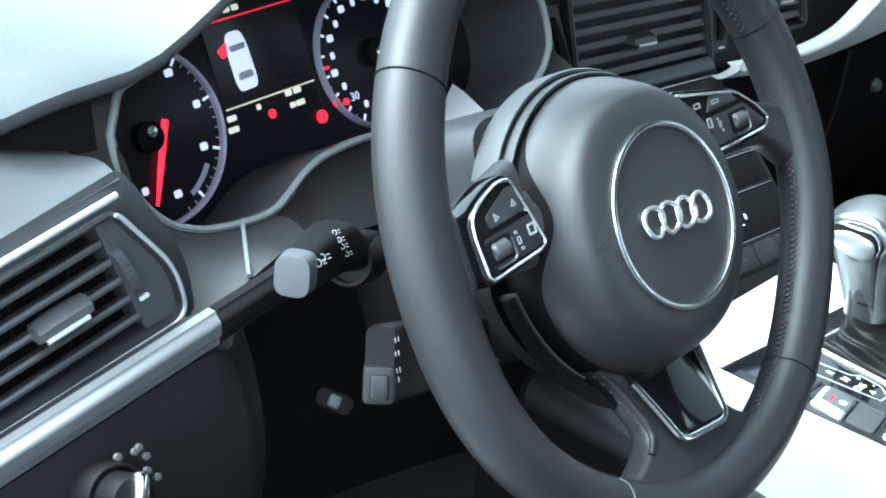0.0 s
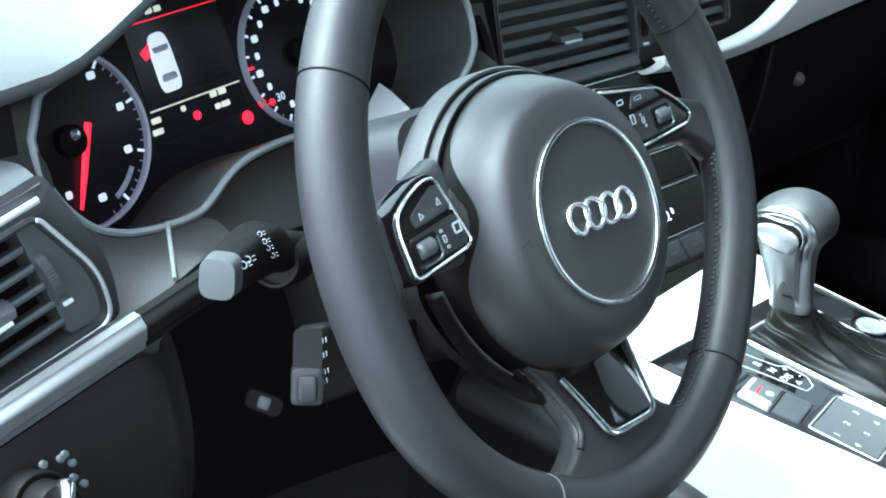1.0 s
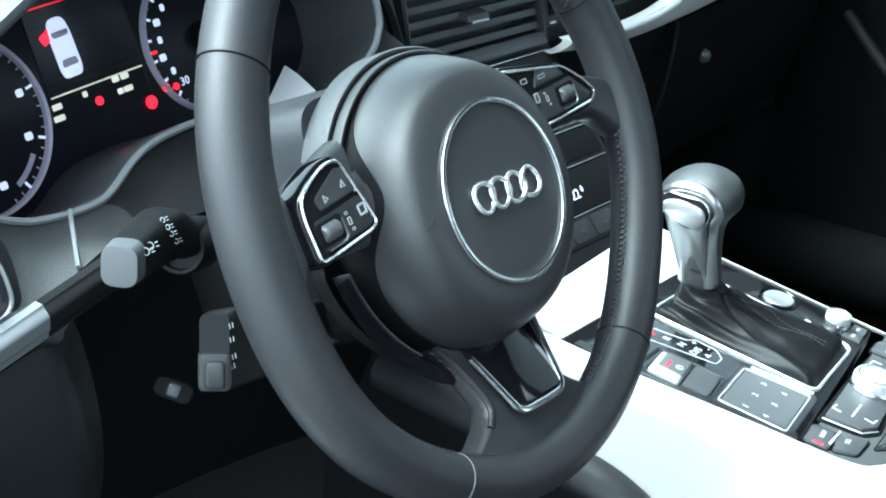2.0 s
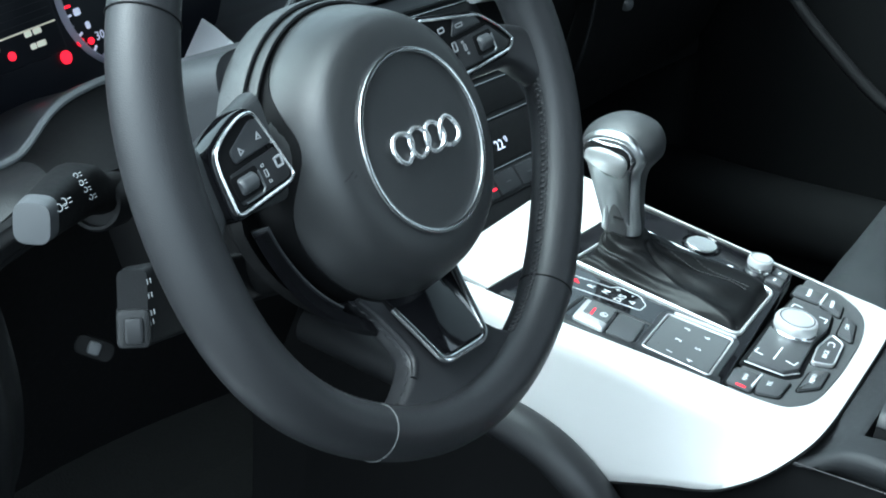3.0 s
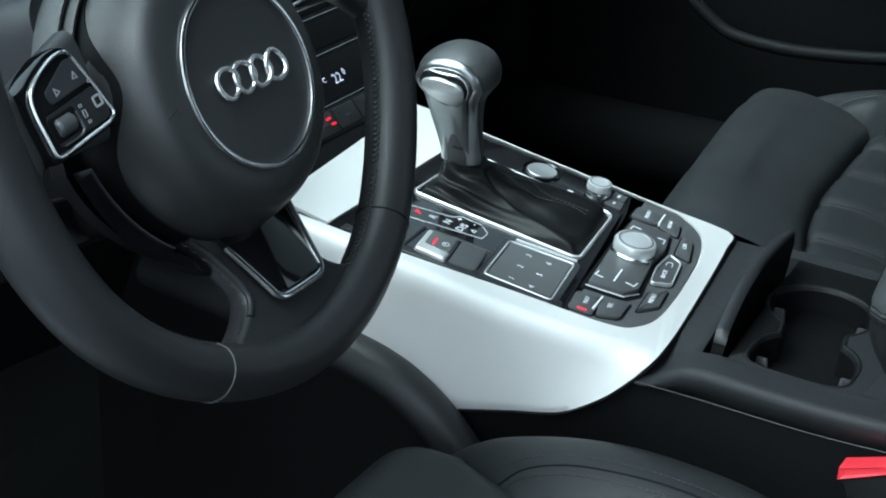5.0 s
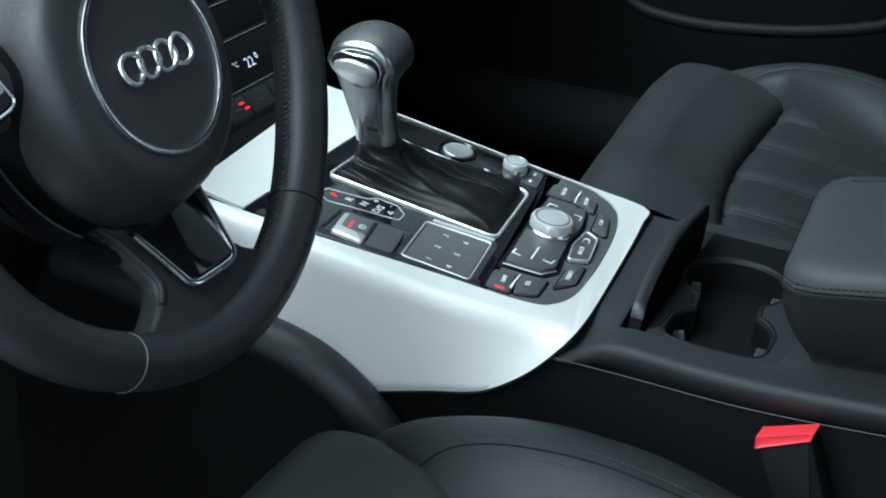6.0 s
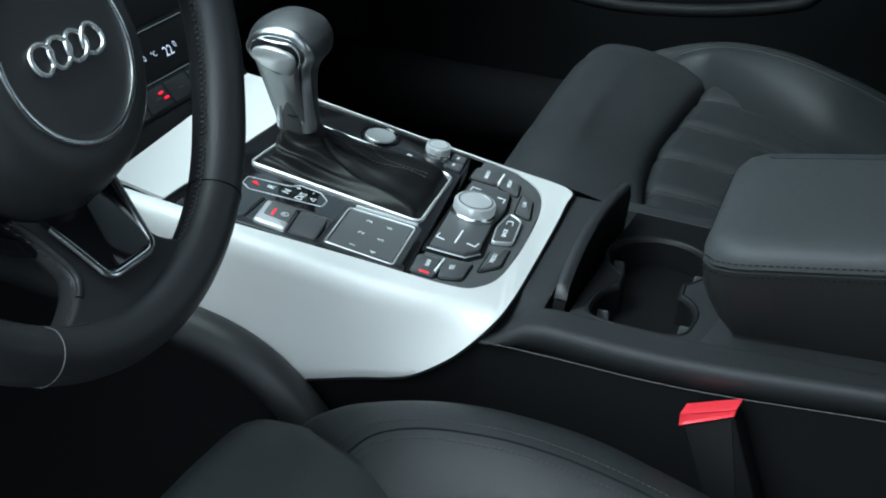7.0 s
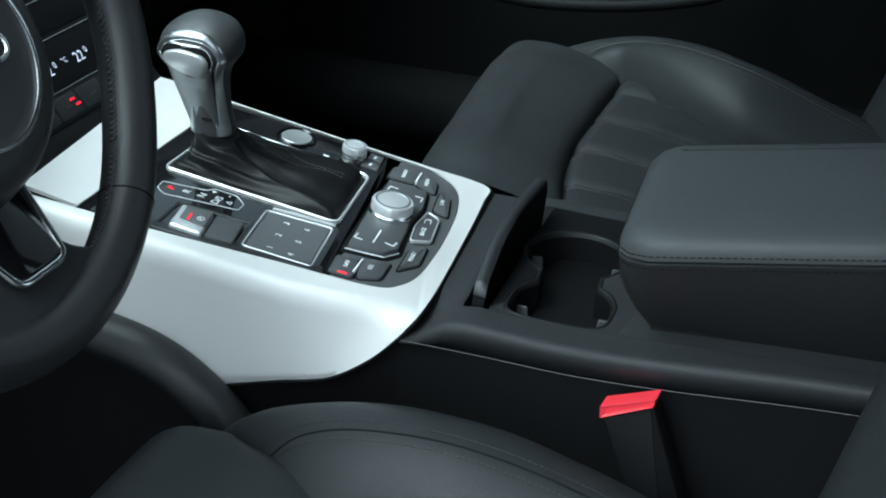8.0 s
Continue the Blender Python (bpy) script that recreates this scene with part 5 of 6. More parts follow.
# black panel in two pieces, divided by a slanting joint
fl = rpoly([(0.4545, 0.096), (0.4545, -0.0565), (0.2505, -0.0900), (0.2225, 0.096)], 0.0015)
rl = [Vector((p.x, p.y)) for p in inner_path if (p.x < 0.30 and p.y < -0.0925) or (p.x >= 0.30 and p.y < -0.0590)]
fpanel = part("front_panel", slab(fl, -0.016, 0.0, CM, 0.0008), GLOSS, console, "glossy black panel round the selector")
rpanel = part("control_panel", slab(rl, -0.016, 0.0006, CM, 0.0010), PANEL, console, "dark grey control panel with keys")
part("side_rail", slab(rpoly([(0.2350, 0.085), (0.2265, 0.085), (0.2530, -0.088), (0.2600, -0.085)], 0.001), -0.002, 0.0012, CM, 0.0006), PLASTIC, fpanel)


def lettered(body, x, y, size, material, parent, turn=0, h=0.0):
    part("letters", writing(body, size, CM @ pose(x, y, h, 0, 0, turn), 0.00012), material, parent, smooth=0)


# shift positions
pbox = rpoly([(0.2870, 0.0650), (0.2985, 0.0665), (0.3070, 0.0340), (0.3135, 0.0290), (0.3140, 0.0110), (0.3060, 0.0012), (0.2950, 0.0005), (0.2815, 0.0565)], 0.002, 3)
part("position_frame", band(pbox, 0.0005, 0, 0.0004, CM, 0.0001), PRINT, fpanel)
for s, x, y, mt in (("P", 0.2935, 0.0560, REDLIT), ("R", 0.2958, 0.0442, PRINT), ("N", 0.2980, 0.0322, PRINT), ("D/S", 0.2985, 0.0200, PRINT), ("+", 0.3085, 0.0272, PRINT), ("-", 0.3095, 0.0158, PRINT)):
    lettered(s, x, y, 0.0084, mt, fpanel, 0, 0.0003)
arrow = rpoly([(0.2975, 0.0090), (0.3030, 0.0090), (0.3002, 0.0135)], 0.0002, 2)
part("arrow_mark", moved(loft([at_h(arrow, 0.0002), at_h(arrow, 0.0005), at_h(inset(arrow, 0.0006), 0.0005), at_h(inset(arrow, 0.0006), 0.0002)], ring=True), CM), PRINT, fpanel)

# parking brake switch and blank key
brake = part("parking_brake_switch", slab(rpoly([(0.2395, 0.0290), (0.2405, 0.0030), (0.2740, 0.0095), (0.2710, 0.0345)], 0.003), -0.002, 0.0046, CM, 0.0024, 4), SATIN, console, "satin metal parking brake switch with red light")
part("key", slab(rpoly([(0.2500, 0.0262), (0.2500, 0.0052), (0.2730, 0.0098), (0.2705, 0.0300)], 0.002), 0.003, 0.0054, CM, 0.0008), PADGREY, brake, "flat grey key")
part("light_bar", slab(rpoly([(0.2510, 0.0205), (0.2510, 0.0188), (0.2610, 0.0208), (0.2610, 0.0225)], 0.0006), 0.005, 0.0057, CM, 0.0003), REDLIT, brake, "glowing red bar")
part("icon", band(circle(0.2580, 0.0125, 0.0030, 20), 0.0006, 0.0052, 0.0057, CM, 0.0001), PRINT, brake)
part("icon", writing("P", 0.0048, CM @ pose(0.2580, 0.0125, 0.0056), 0.0001), PRINT, brake, smooth=0)
part("blank_key", slab(rpoly([(0.2430, 0.0018), (0.2465, -0.0195), (0.2785, -0.0130), (0.2758, 0.0085)], 0.003), -0.002, 0.0026, CM, 0.0012), KEY, console)
part("key_tray", band(rpoly([(0.2330, 0.0400), (0.2400, -0.0240), (0.2850, -0.0180), (0.2780, 0.0420)], 0.003), 0.0030, -0.002, 0.0012, CM, 0.0006), PLASTIC, console, "dark frame round the switches")

# touch pad
tp = rpoly([(0.2495, -0.0245), (0.2540, -0.0790), (0.3155, -0.0695), (0.3080, -0.0160)], 0.004)
part("pad_tray", band(inset(tp, -0.0045), 0.0050, -0.002, 0.0010, CM, 0.0005), FASCIA, console, "grey frame round the touch pad")
pad = part("touch_pad", slab(inset(tp, 0.0022), -0.001, 0.0012, CM, 0.0008), PADGREY, console, "dark touch pad with six white digits", smooth=0)
part("chrome_surround", band(tp, 0.0015, -0.001, 0.0018, CM, 0.0005), SATIN, pad)
for d, x, y in (("1", 0.2598, -0.0432), ("2", 0.2797, -0.0405), ("3", 0.2989, -0.0381), ("4", 0.2602, -0.0594), ("5", 0.2800, -0.0566), ("6", 0.2998, -0.0542)):
    lettered(d, x, y, 0.0066, PRINT, pad, 0, 0.0014)
part("chrome_bar", slab(rpoly([(0.3110, -0.0200), (0.3134, -0.0200), (0.3205, -0.0690), (0.3180, -0.0690)], 0.0006), 0, 0.0026, CM, 0.0006), SATIN, pad)

# starter button, volume knob, small keys
start = part("start_button", lathe([(0.0128, -0.003), (0.0128, 0.0010), (0.0122, 0.0016), (0.0110, 0.0014), (0.0001, 0.0008)], CM @ pose(0.4353, 0.0186, 0), 40), CAP, console, "round satin metal starter button")
part("rim", lathe([(0.0166, -0.001), (0.0168, 0.0010), (0.0160, 0.0016), (0.0148, 0.0004), (0.0132, -0.0025)], CM @ pose(0.4353, 0.0186, 0), 40), GLOSS, start)


def knob(name, x, y, r, h, label, parent):
    """A turned metal knob with a knurled side and a dished top."""
    base = part(name, lathe([(r * 0.96, -0.001), (r, 0.002), (r, h * 0.45), (r * 0.93, h * 0.55), (r * 0.93, h * 0.72)], CM @ pose(x, y, 0), 60), CHROME, parent, label)
    part("grip", lathe([(r * 0.93, h * 0.2), (r * 0.95, h * 0.60), (r * 0.95, h * 0.86), (r * 0.90, h * 0.97), (r * 0.80, h)], CM @ pose(x, y, 0), 96, lambda a, k: 1 + 0.008 * (1 if math.sin(a * 48) > 0 else -1) * (k in (1, 2))), SATIN, base)
    part("groove", lathe([(r * 0.79, h * 0.96), (r * 0.79, h * 1.006), (r * 0.735, h * 1.006), (r * 0.735, h * 0.96)], CM @ pose(x, y, 0), 48), PLASTIC, base)
    part("cap", lathe([(r * 0.735, h * 0.90), (r * 0.735, h * 1.015), (r * 0.70, h * 1.025), (r * 0.64, h * 0.985), (r * 0.3, h * 0.955), (0.0001, h * 0.95)], CM @ pose(x, y, 0), 48), CAP, base, "dished metal cap")
    return base


knob("volume_knob", 0.4343, -0.0336, 0.0108, 0.0125, "small satin metal volume knob", console)
part("small_key", slab(rpoly([(0.4250, -0.0440), (0.4250, -0.0590), (0.4370, -0.0570), (0.4370, -0.0430)], 0.001), -0.001, 0.0012, CM, 0.0005), KEY, console)
part("small_key", slab(rpoly([(0.4385, -0.0440), (0.4385, -0.0565), (0.4510, -0.0545), (0.4510, -0.0430)], 0.001), -0.001, 0.0012, CM, 0.0005), KEY, console)
for x, y in ((0.431, -0.0505), (0.4445, -0.0490)):
    part("icon", slab(rrect(x - 0.0022, y - 0.0010, x + 0.0022, y + 0.0010, 0.0005, 2), 0.001, 0.0014, CM, 0.0001), PRINT, console)
part("icon", slab(rrect(0.4215, -0.0170, 0.4235, -0.0120, 0.0005, 2), 0, 0.0003, CM, 0.0001), PRINT, console)

# rotary control with its plate and keys
part("plate_well", slab(rpoly([(0.2880, -0.0855), (0.2950, -0.1195), (0.3095, -0.1272), (0.3275, -0.1235), (0.3580, -0.1172), (0.3870, -0.1172), (0.4150, -0.1095), (0.4130, -0.0730), (0.3620, -0.0770)], 0.004), -0.001, 0.0013, CM, 0.0003), BLACK, console, "dark recess under the control plate")
plate = part("control_plate", slab(rpoly([(0.2940, -0.0890), (0.3005, -0.1160), (0.3127, -0.1225), (0.3260, -0.1198), (0.3580, -0.1148), (0.3855, -0.1148), (0.4125, -0.1078), (0.4100, -0.0755), (0.3620, -0.0795)], 0.003), -0.001, 0.0050, CM, 0.0016), KEY, console, "raised dark plate round the rotary control")
part("edge_line", moved(tube([Vector(p) for p in ((0.2925, -0.0880, 0.0022), (0.2950, -0.1020, 0.0022), (0.2982, -0.1168, 0.0022), (0.3108, -0.1240, 0.0022))], 0.0005, 6), CM), SATIN, plate, "thin metal line")
knob("rotary_control", 0.3590, -0.0972, 0.0172, 0.0168, "large satin metal rotary control", console)
for x, y, r in ((0.3064, -0.0895, 0), (0.3135, -0.1185, 85), (0.3985, -0.1085, 185), (0.3990, -0.0800, 270)):
    part("corner_mark", joined(box(0, 0, 0.005, 0.0075, 0.0011, 0.0054, 0.0002, CM @ pose(x, y, 0, 0, 0, r)), box(0, 0, 0.005, 0.0011, -0.0060, 0.0054, 0.0002, CM @ pose(x, y, 0, 0, 0, r))), PRINT, plate)
part("line_mark", box(-0.0105, -0.0006, 0.005, 0.0105, 0.0006, 0.0054, 0.0002, CM @ pose(0.3187, -0.1025, 0, 0, 0, 6)), PRINT, plate)


def console_key(name, corners, word, cx, cy, turn, size=0.0048, chrome=False):
    lp = rpoly(corners, 0.0042, 6)
    part("key_gap", slab(inset(lp, -0.0011), -0.001, 0.0009, CM, 0.0002), BLACK, rpanel, "dark gap round a key")
    k = part(name, slab(inset(lp, 0.0004), -0.001, 0.0030, CM, 0.0012), KEY, console)
    if chrome:
        part("chrome_surround", band(inset(lp, -0.0002), 0.0013, 0, 0.0039, CM, 0.0004), SATIN, k)
    if word:
        lettered(word, cx, cy, size, PRINT, k, turn, 0.0031)
    return k


nav = console_key("nav_key", [(0.2550, -0.0905), (0.2580, -0.1100), (0.2850, -0.1025), (0.2805, -0.0865)], "NAV", 0.2719, -0.0985, 10)
part("light_bar", slab(rpoly([(0.2574, -0.0973), (0.2590, -0.0970), (0.2600, -0.1042), (0.2584, -0.1045)], 0.0008), 0.002, 0.0034, CM, 0.0003), REDLIT, nav, "glowing red bar")
console_key("tel_key", [(0.2592, -0.1112), (0.2683, -0.1270), (0.2955, -0.1250), (0.2860, -0.1032)], "TEL", 0.2782, -0.1148, 12)
part("key_divider", slab(rpoly([(0.2640, -0.1062), (0.2644, -0.1078), (0.2845, -0.1064), (0.2845, -0.1050)], 0.0003, 2), 0.001, 0.0040, CM, 0.0003), PRINT, console)
console_key("menu_key", [(0.2865, -0.1315), (0.3050, -0.1430), (0.3340, -0.1392), (0.3215, -0.1282)], "MENU", 0.3110, -0.1345, 8, 0.0050)
back = console_key("back_key", [(0.3315, -0.1240), (0.3405, -0.1385), (0.3775, -0.1318), (0.3834, -0.1195), (0.3567, -0.1185)], "BACK", 0.3520, -0.1275, 10, 0.0050, True)
part("arrow_mark", moved(tube(smooth_path([(0.3650, -0.1235, 0.0034), (0.3700, -0.1228, 0.0034), (0.3715, -0.1265, 0.0034), (0.3660, -0.1280, 0.0034)], 12), 0.0004, 5), CM), PRINT, back)
console_key("car_key", [(0.3866, -0.1355), (0.4185, -0.1265), (0.4236, -0.1151), (0.3894, -0.1212)], "CAR", 0.4056, -0.1234, 14, 0.0046)
console_key("media_key", [(0.4155, -0.1138), (0.4374, -0.1084), (0.4416, -0.0922), (0.4212, -0.0942)], "MEDIA", 0.4300, -0.1010, 14, 0.0044)
console_key("radio_key", [(0.4190, -0.0700), (0.4218, -0.0930), (0.4425, -0.0908), (0.4400, -0.0680)], "RADIO", 0.4320, -0.0805, 10, 0.0046)
part("key_divider", slab(rpoly([(0.4235, -0.0928), (0.4237, -0.0942), (0.4420, -0.0922), (0.4420, -0.0908)], 0.0003, 2), 0.001, 0.0040, CM, 0.0003), PRINT, console)

# body: sides and rear deck
# deck with the cup holder's opening


def cut_up(lp, n, k=26):
    """A four-cornered outline of n + 1 points a corner, its sides cut into k pieces, shorter towards the front."""
    out = []
    for c in range(4):
        out += lp[c * (n + 1):(c + 1) * (n + 1)]
        p, q = lp[c * (n + 1) + n], lp[((c + 1) % 4) * (n + 1)]
        for i in range(1, k):
            t = i / k
            t = t * t if c == 0 else 1 - (1 - t) ** 2 if c == 2 else t
            out.append(p.lerp(q, t))
    return out


OPEN = cut_up(rpoly([(0.2665, -0.1890), (0.2665, -0.3000), (0.4460, -0.3220), (0.4480, -0.1745)], [0.003, 0.004, 0.02, 0.006], 6), 6)
OUT = cut_up(rpoly([(0.2366, -0.1500), (0.2370, -1.0), (0.4690, -1.0), (0.4690, -0.1250)], [0.004, 0.002, 0.002, 0.004], 6), 6)


def deck_h(p):
    return 0.4180 - 0.0068 * smoothstep(-0.205, -0.160, p.y) - 0.014 * smoothstep(0.300, 0.250, p.x) * smoothstep(-0.1850, -0.1470, p.y + 0.10 * max(0.0, 0.28 - p.x) - 0.10 * max(0.0, p.x - 0.28)) + 0.023 * smoothstep(-0.25, -0.52, p.y)


def deck_ring(lp, dz, d=0.0):
    return [Vector((p.x, p.y, max(deck_h(p) + dz, 0.3930 if lp is OUT else 0.0))) for p in (inset(lp, d) if d else lp)]


roll = [deck_ring(OUT, -0.0240, 0.0090), deck_ring(OUT, -0.0235, 0.0072), deck_ring(OUT, -0.0160, 0.0038), deck_ring(OUT, -0.0115, 0.0006)] + [deck_ring(OUT, -0.0070 + 0.0070 * math.sin(a), 0.0065 * (1 - math.cos(a))) for a in (math.pi / 2 * i / 9 for i in range(10))]
between = []
for t in (0.12, 0.25, 0.4, 0.55, 0.7, 0.85):
    lp = [a.lerp(b, t) for a, b in zip(inset(OUT, 0.0066), OPEN)]
    between.append([Vector((p.x, p.y, max(deck_h(p), 0.3930))) for p in lp])
part("deck", loft(roll + between + [deck_ring(OPEN, 0.0, -0.0008), deck_ring(OPEN, -0.0004), deck_ring(OPEN, -0.030)], caps=(False, False)), DECK, console, "dark grained plastic deck with cup holder opening", smooth=60)
part("side_seam", tube([(0.2432 - 0.0085 * math.exp(-i / 4.0), -0.152 - 0.0125 * i, deck_h(Vector((0.24, min(-0.205, -0.152 - 0.0125 * i)))) - 0.0236 + 0.0016 * math.exp(-i / 2.0)) for i in range(26)], 0.0004, 5), PLASTIC, console, "thin pale joint line")


def body_loop(y):
    xl = 0.2540 + (flank_x(y) + 0.0085 - 0.2540) * smoothstep(-0.175, -0.08, y)
    top = deck_h(Vector((0.24, min(y, -0.205)))) - 0.0242 if y < -0.150 else min(deck_z(y) - 0.024, 0.394)
    return [Vector((p.x, y, p.y)) for p in rpoly([(xl - 0.010, 0.02), (0.455, 0.02), (0.458, top), (xl - 0.0095, top)], [0, 0, 0.012, 0.001], 4)]


part("body", loft([body_loop(y) for y in (0.30, 0.16, 0.10, 0.04, -0.02, -0.06, -0.10, -0.13, -0.1499, -0.1501, -0.18, -0.25, -0.28, -0.31, -0.34, -0.37, -0.40, -0.43, -0.46, -0.52, -0.75, -1.0)]), BLACK, console, "matt black console side")


# cup holder: two round wells, joined by a channel, sunk in a plate flush with the deck
CUPS = ((0.3750, -0.2420, 0.0375), (0.2985, -0.2525, 0.0355))


def squared(bx, by, q, grow, a):
    """A point of the driver's well: round, but straight along the console's side."""
    c, s = math.cos(a), math.sin(a)
    if c >= 0:
        return Vector((bx + q * c, by + q * s))
    return Vector((bx - (0.0285 + grow) * abs(c) ** 0.42, by + math.copysign(q * abs(s) ** 0.42, s)))


def wells(grow, n=72):
    """The outline of both wells together."""
    (ax, ay, ar), (bx, by, br) = CUPS
    d = math.hypot(bx - ax, by - ay)
    w = 0.0215 + grow
    th = math.atan2(by - ay, bx - ax)
    r, q = ar + grow, br + grow
    half, turn = math.asin(w / r), math.asin(w / q)
    a = [Vector((ax + r * math.cos(th + half + (2 * math.pi - 2 * half) * k / n), ay + r * math.sin(th + half + (2 * math.pi - 2 * half) * k / n))) for k in range(n + 1)]
    b = [squared(bx, by, q, grow, th + math.pi + turn + (2 * math.pi - 2 * turn) * k / n) for k in range(n + 1)]
    return a + b


def spread(loop, n, start):
    """The outline at n even steps, begun at the point nearest to the direction start from its middle."""
    p = even(loop, n)
    c = sum(p, Vector((0, 0))) / n
    k = max(range(n), key=lambda i: (p[i] - c).normalized().dot(start))
    p = p[k:] + p[:k]
    area = sum(p[i].x * p[(i + 1) % n].y - p[(i + 1) % n].x * p[i].y for i in range(n))
    return p if area > 0 else [p[0]] + p[:0:-1]


SD = Vector((1, 0.0))
PLATE = rpoly([(0.2664, -0.2075), (0.2664, -0.3002), (0.4470, -0.3225), (0.4470, -0.2035)], 0.002, 4)
o8 = [spread(lp, 160, SD) for lp in (PLATE, wells(0.0030), wells(0.0), wells(-0.0012), wells(-0.0030))]


def sunk(lp, dz):
    return [Vector((p.x, p.y, deck_h(p) + dz)) for p in lp]


cup = part("cup_holder", loft([sunk(o8[3], -0.0040), sunk(o8[3], -0.0200), at_h(o8[4], 0.3000)], caps=(False, True)), BLACK, console, "double cup holder of black plastic", smooth=50)
ka, kb = [min(range(160), key=lambda i: (o8[0][i] - Vector(c)).length) for c in ((0.2664, -0.2075), (0.4470, -0.3225))]
# front and far part of the plate in black: the slot's darkness as colour
for piece, pick, stuff_of, words in (("plate", range(ka, kb + 1), DECK, "grained plate flush with the deck"), ("slot_black", range(kb - 160, ka + 1), BLACK, "matt black part of the plate in place of the dark slot")):
    rim = [[lp[i] for i in pick] for lp in (o8[0], o8[1])]
    part(piece, loft([sunk(rim[0], -0.0300), sunk(rim[0], -0.0003), sunk(rim[1], -0.0006)], closed=False), stuff_of, cup, words, smooth=30)
part("well_rim", loft([sunk(o8[1], -0.0014), sunk([a.lerp(b, 0.3) for a, b in zip(o8[1], o8[2])], -0.0002), sunk([a.lerp(b, 0.7) for a, b in zip(o8[1], o8[2])], -0.0003), sunk(o8[2], -0.0016), sunk(o8[3], -0.0045)], caps=(False, False)), TRIM, cup, "smooth raised rim of the wells", smooth=60)
part("well_floor", slab(circle(CUPS[1][0], CUPS[1][1], 0.031, 40), 0.2990, 0.3015, Matrix(), 0.001), TRIM, cup, "dark rubber mat")
for (cx, cy, r), turns in zip(CUPS, ((78, 292), (82, 288))):
    for a in turns:
        part("grip_fin", box(-0.010, -0.0017, -0.022, 0.002, 0.0017, 0.020, 0.0015, Matrix.Translation((cx + (r - 0.002) * math.cos(radians(a)), cy + (r - 0.002) * math.sin(radians(a)), 0.385)) @ pose(0, 0, 0, 0, 8, a)), SLAT, cup, "soft rubber fin")

flap = thing("cup_holder_lid", (0.35, -0.195, 0.40), "raised black lid standing at the cup holder", "cup holder lid")


def lid_at(u, v, back=0.0):
    """A point of the bowed lid: u along it, v up, back: towards its rear face."""
    x = 0.2705 + 0.158 * u
    top = 0.4310 + 0.0205 * (1 - (1 - u) ** 2.2) - 0.012 * smoothstep(0.975, 1.0, u) - 0.006 * smoothstep(0.03, 0.0, u)
    return Vector((x, -0.1910 + 0.0045 * math.sin(math.pi * u) + 0.002 * u - back - 0.004 * v, 0.3860 + (top - 0.3860) * v))


part("panel", loft([[lid_at(i / 40, 0), lid_at(i / 40, 0.5), lid_at(i / 40, 0.96), lid_at(i / 40, 0.96, 0.0085), lid_at(i / 40, 0.5, 0.0085), lid_at(i / 40, 0, 0.0085)] for i in range(41)]), BLACK, flap)
part("top_edge", loft([[lid_at(i / 40, 0.93, 0.0004), lid_at(i / 40, 0.975, -0.0003), lid_at(i / 40, 1.0, 0.0018), lid_at(i / 40, 1.0, 0.0065), lid_at(i / 40, 0.97, 0.0088), lid_at(i / 40, 0.94, 0.0086)] for i in range(41)]), PLASTIC, flap, "rounded grey upper edge", smooth=60)

# armrest
arm = thing("armrest", (0.345, -0.5, 0.42), "padded black leather centre armrest with double seam", "armrest")


def arm_loop(d, z):
    return [Vector((p.x, p.y, z + (0.05 + 0.16 * smoothstep(0.42, 0.47, z)) * (-0.29 - p.y))) for p in inset(even(rpoly([(0.2520, -0.2925), (0.2560, -0.80), (0.4400, -0.80), (0.4340, -0.2795)], [0.030, 0.02, 0.02, 0.030], 8), 96), d)]


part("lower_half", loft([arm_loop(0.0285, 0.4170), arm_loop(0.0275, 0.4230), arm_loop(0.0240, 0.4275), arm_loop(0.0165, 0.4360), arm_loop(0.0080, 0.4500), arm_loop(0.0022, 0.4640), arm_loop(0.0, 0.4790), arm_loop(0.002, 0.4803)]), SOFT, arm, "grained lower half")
part("cushion", loft([arm_loop(0.0018, 0.4800), arm_loop(0.0, 0.4817), arm_loop(0.0004, 0.4870), arm_loop(0.0022, 0.4915), arm_loop(0.0055, 0.4950), arm_loop(0.0110, 0.4977), arm_loop(0.0180, 0.4992), arm_loop(0.0270, 0.5000)]), ARMLIT, arm, "smooth leather cushion")
for z in (0.4765, 0.4850):
    part("stitching", stitches(arm_loop(-0.0004, z), 0.0045, 0.003, 0.0005), BLACK, arm)

# knee pad along the console's near side
knee = thing("knee_pad", (0.20, 0.05, 0.30), "padded black leather knee roll beside the console", "knee pad")
kp = smooth_path([(0.196, 0.24, 0.383), (0.200, 0.14, 0.373), (0.203, 0.075, 0.364), (0.205, 0.034, 0.356), (0.206, 0.005, 0.344), (0.207, -0.024, 0.322), (0.208, -0.049, 0.291), (0.209, -0.068, 0.250), (0.210, -0.085, 0.19)], 40)
part("roll", tube(kp, 0.0172, 14, flat=1.0, up=(1, 0, 0)), LEATHER, knee)
part("side_panel", sheet(lambda u, v: (0.196 + 0.012 * u, kp[int(u * 40)].y, 0.03 + (kp[int(u * 40)].z - 0.03) * v), 40, 8, thick=(0.02, 0, 0)), BLACK, knee)

# gear selector
gear = thing("gear_selector", (0.352, 0.045, 0.44), "automatic gear selector with metal-faced knob and leather gaiter", "gear selector")
BF = rpoly([(0.3150, 0.0760), (0.3215, -0.0700), (0.4110, -0.0600), (0.4140, 0.0760)], [0.008, 0.010, 0.010, 0.008], 6)
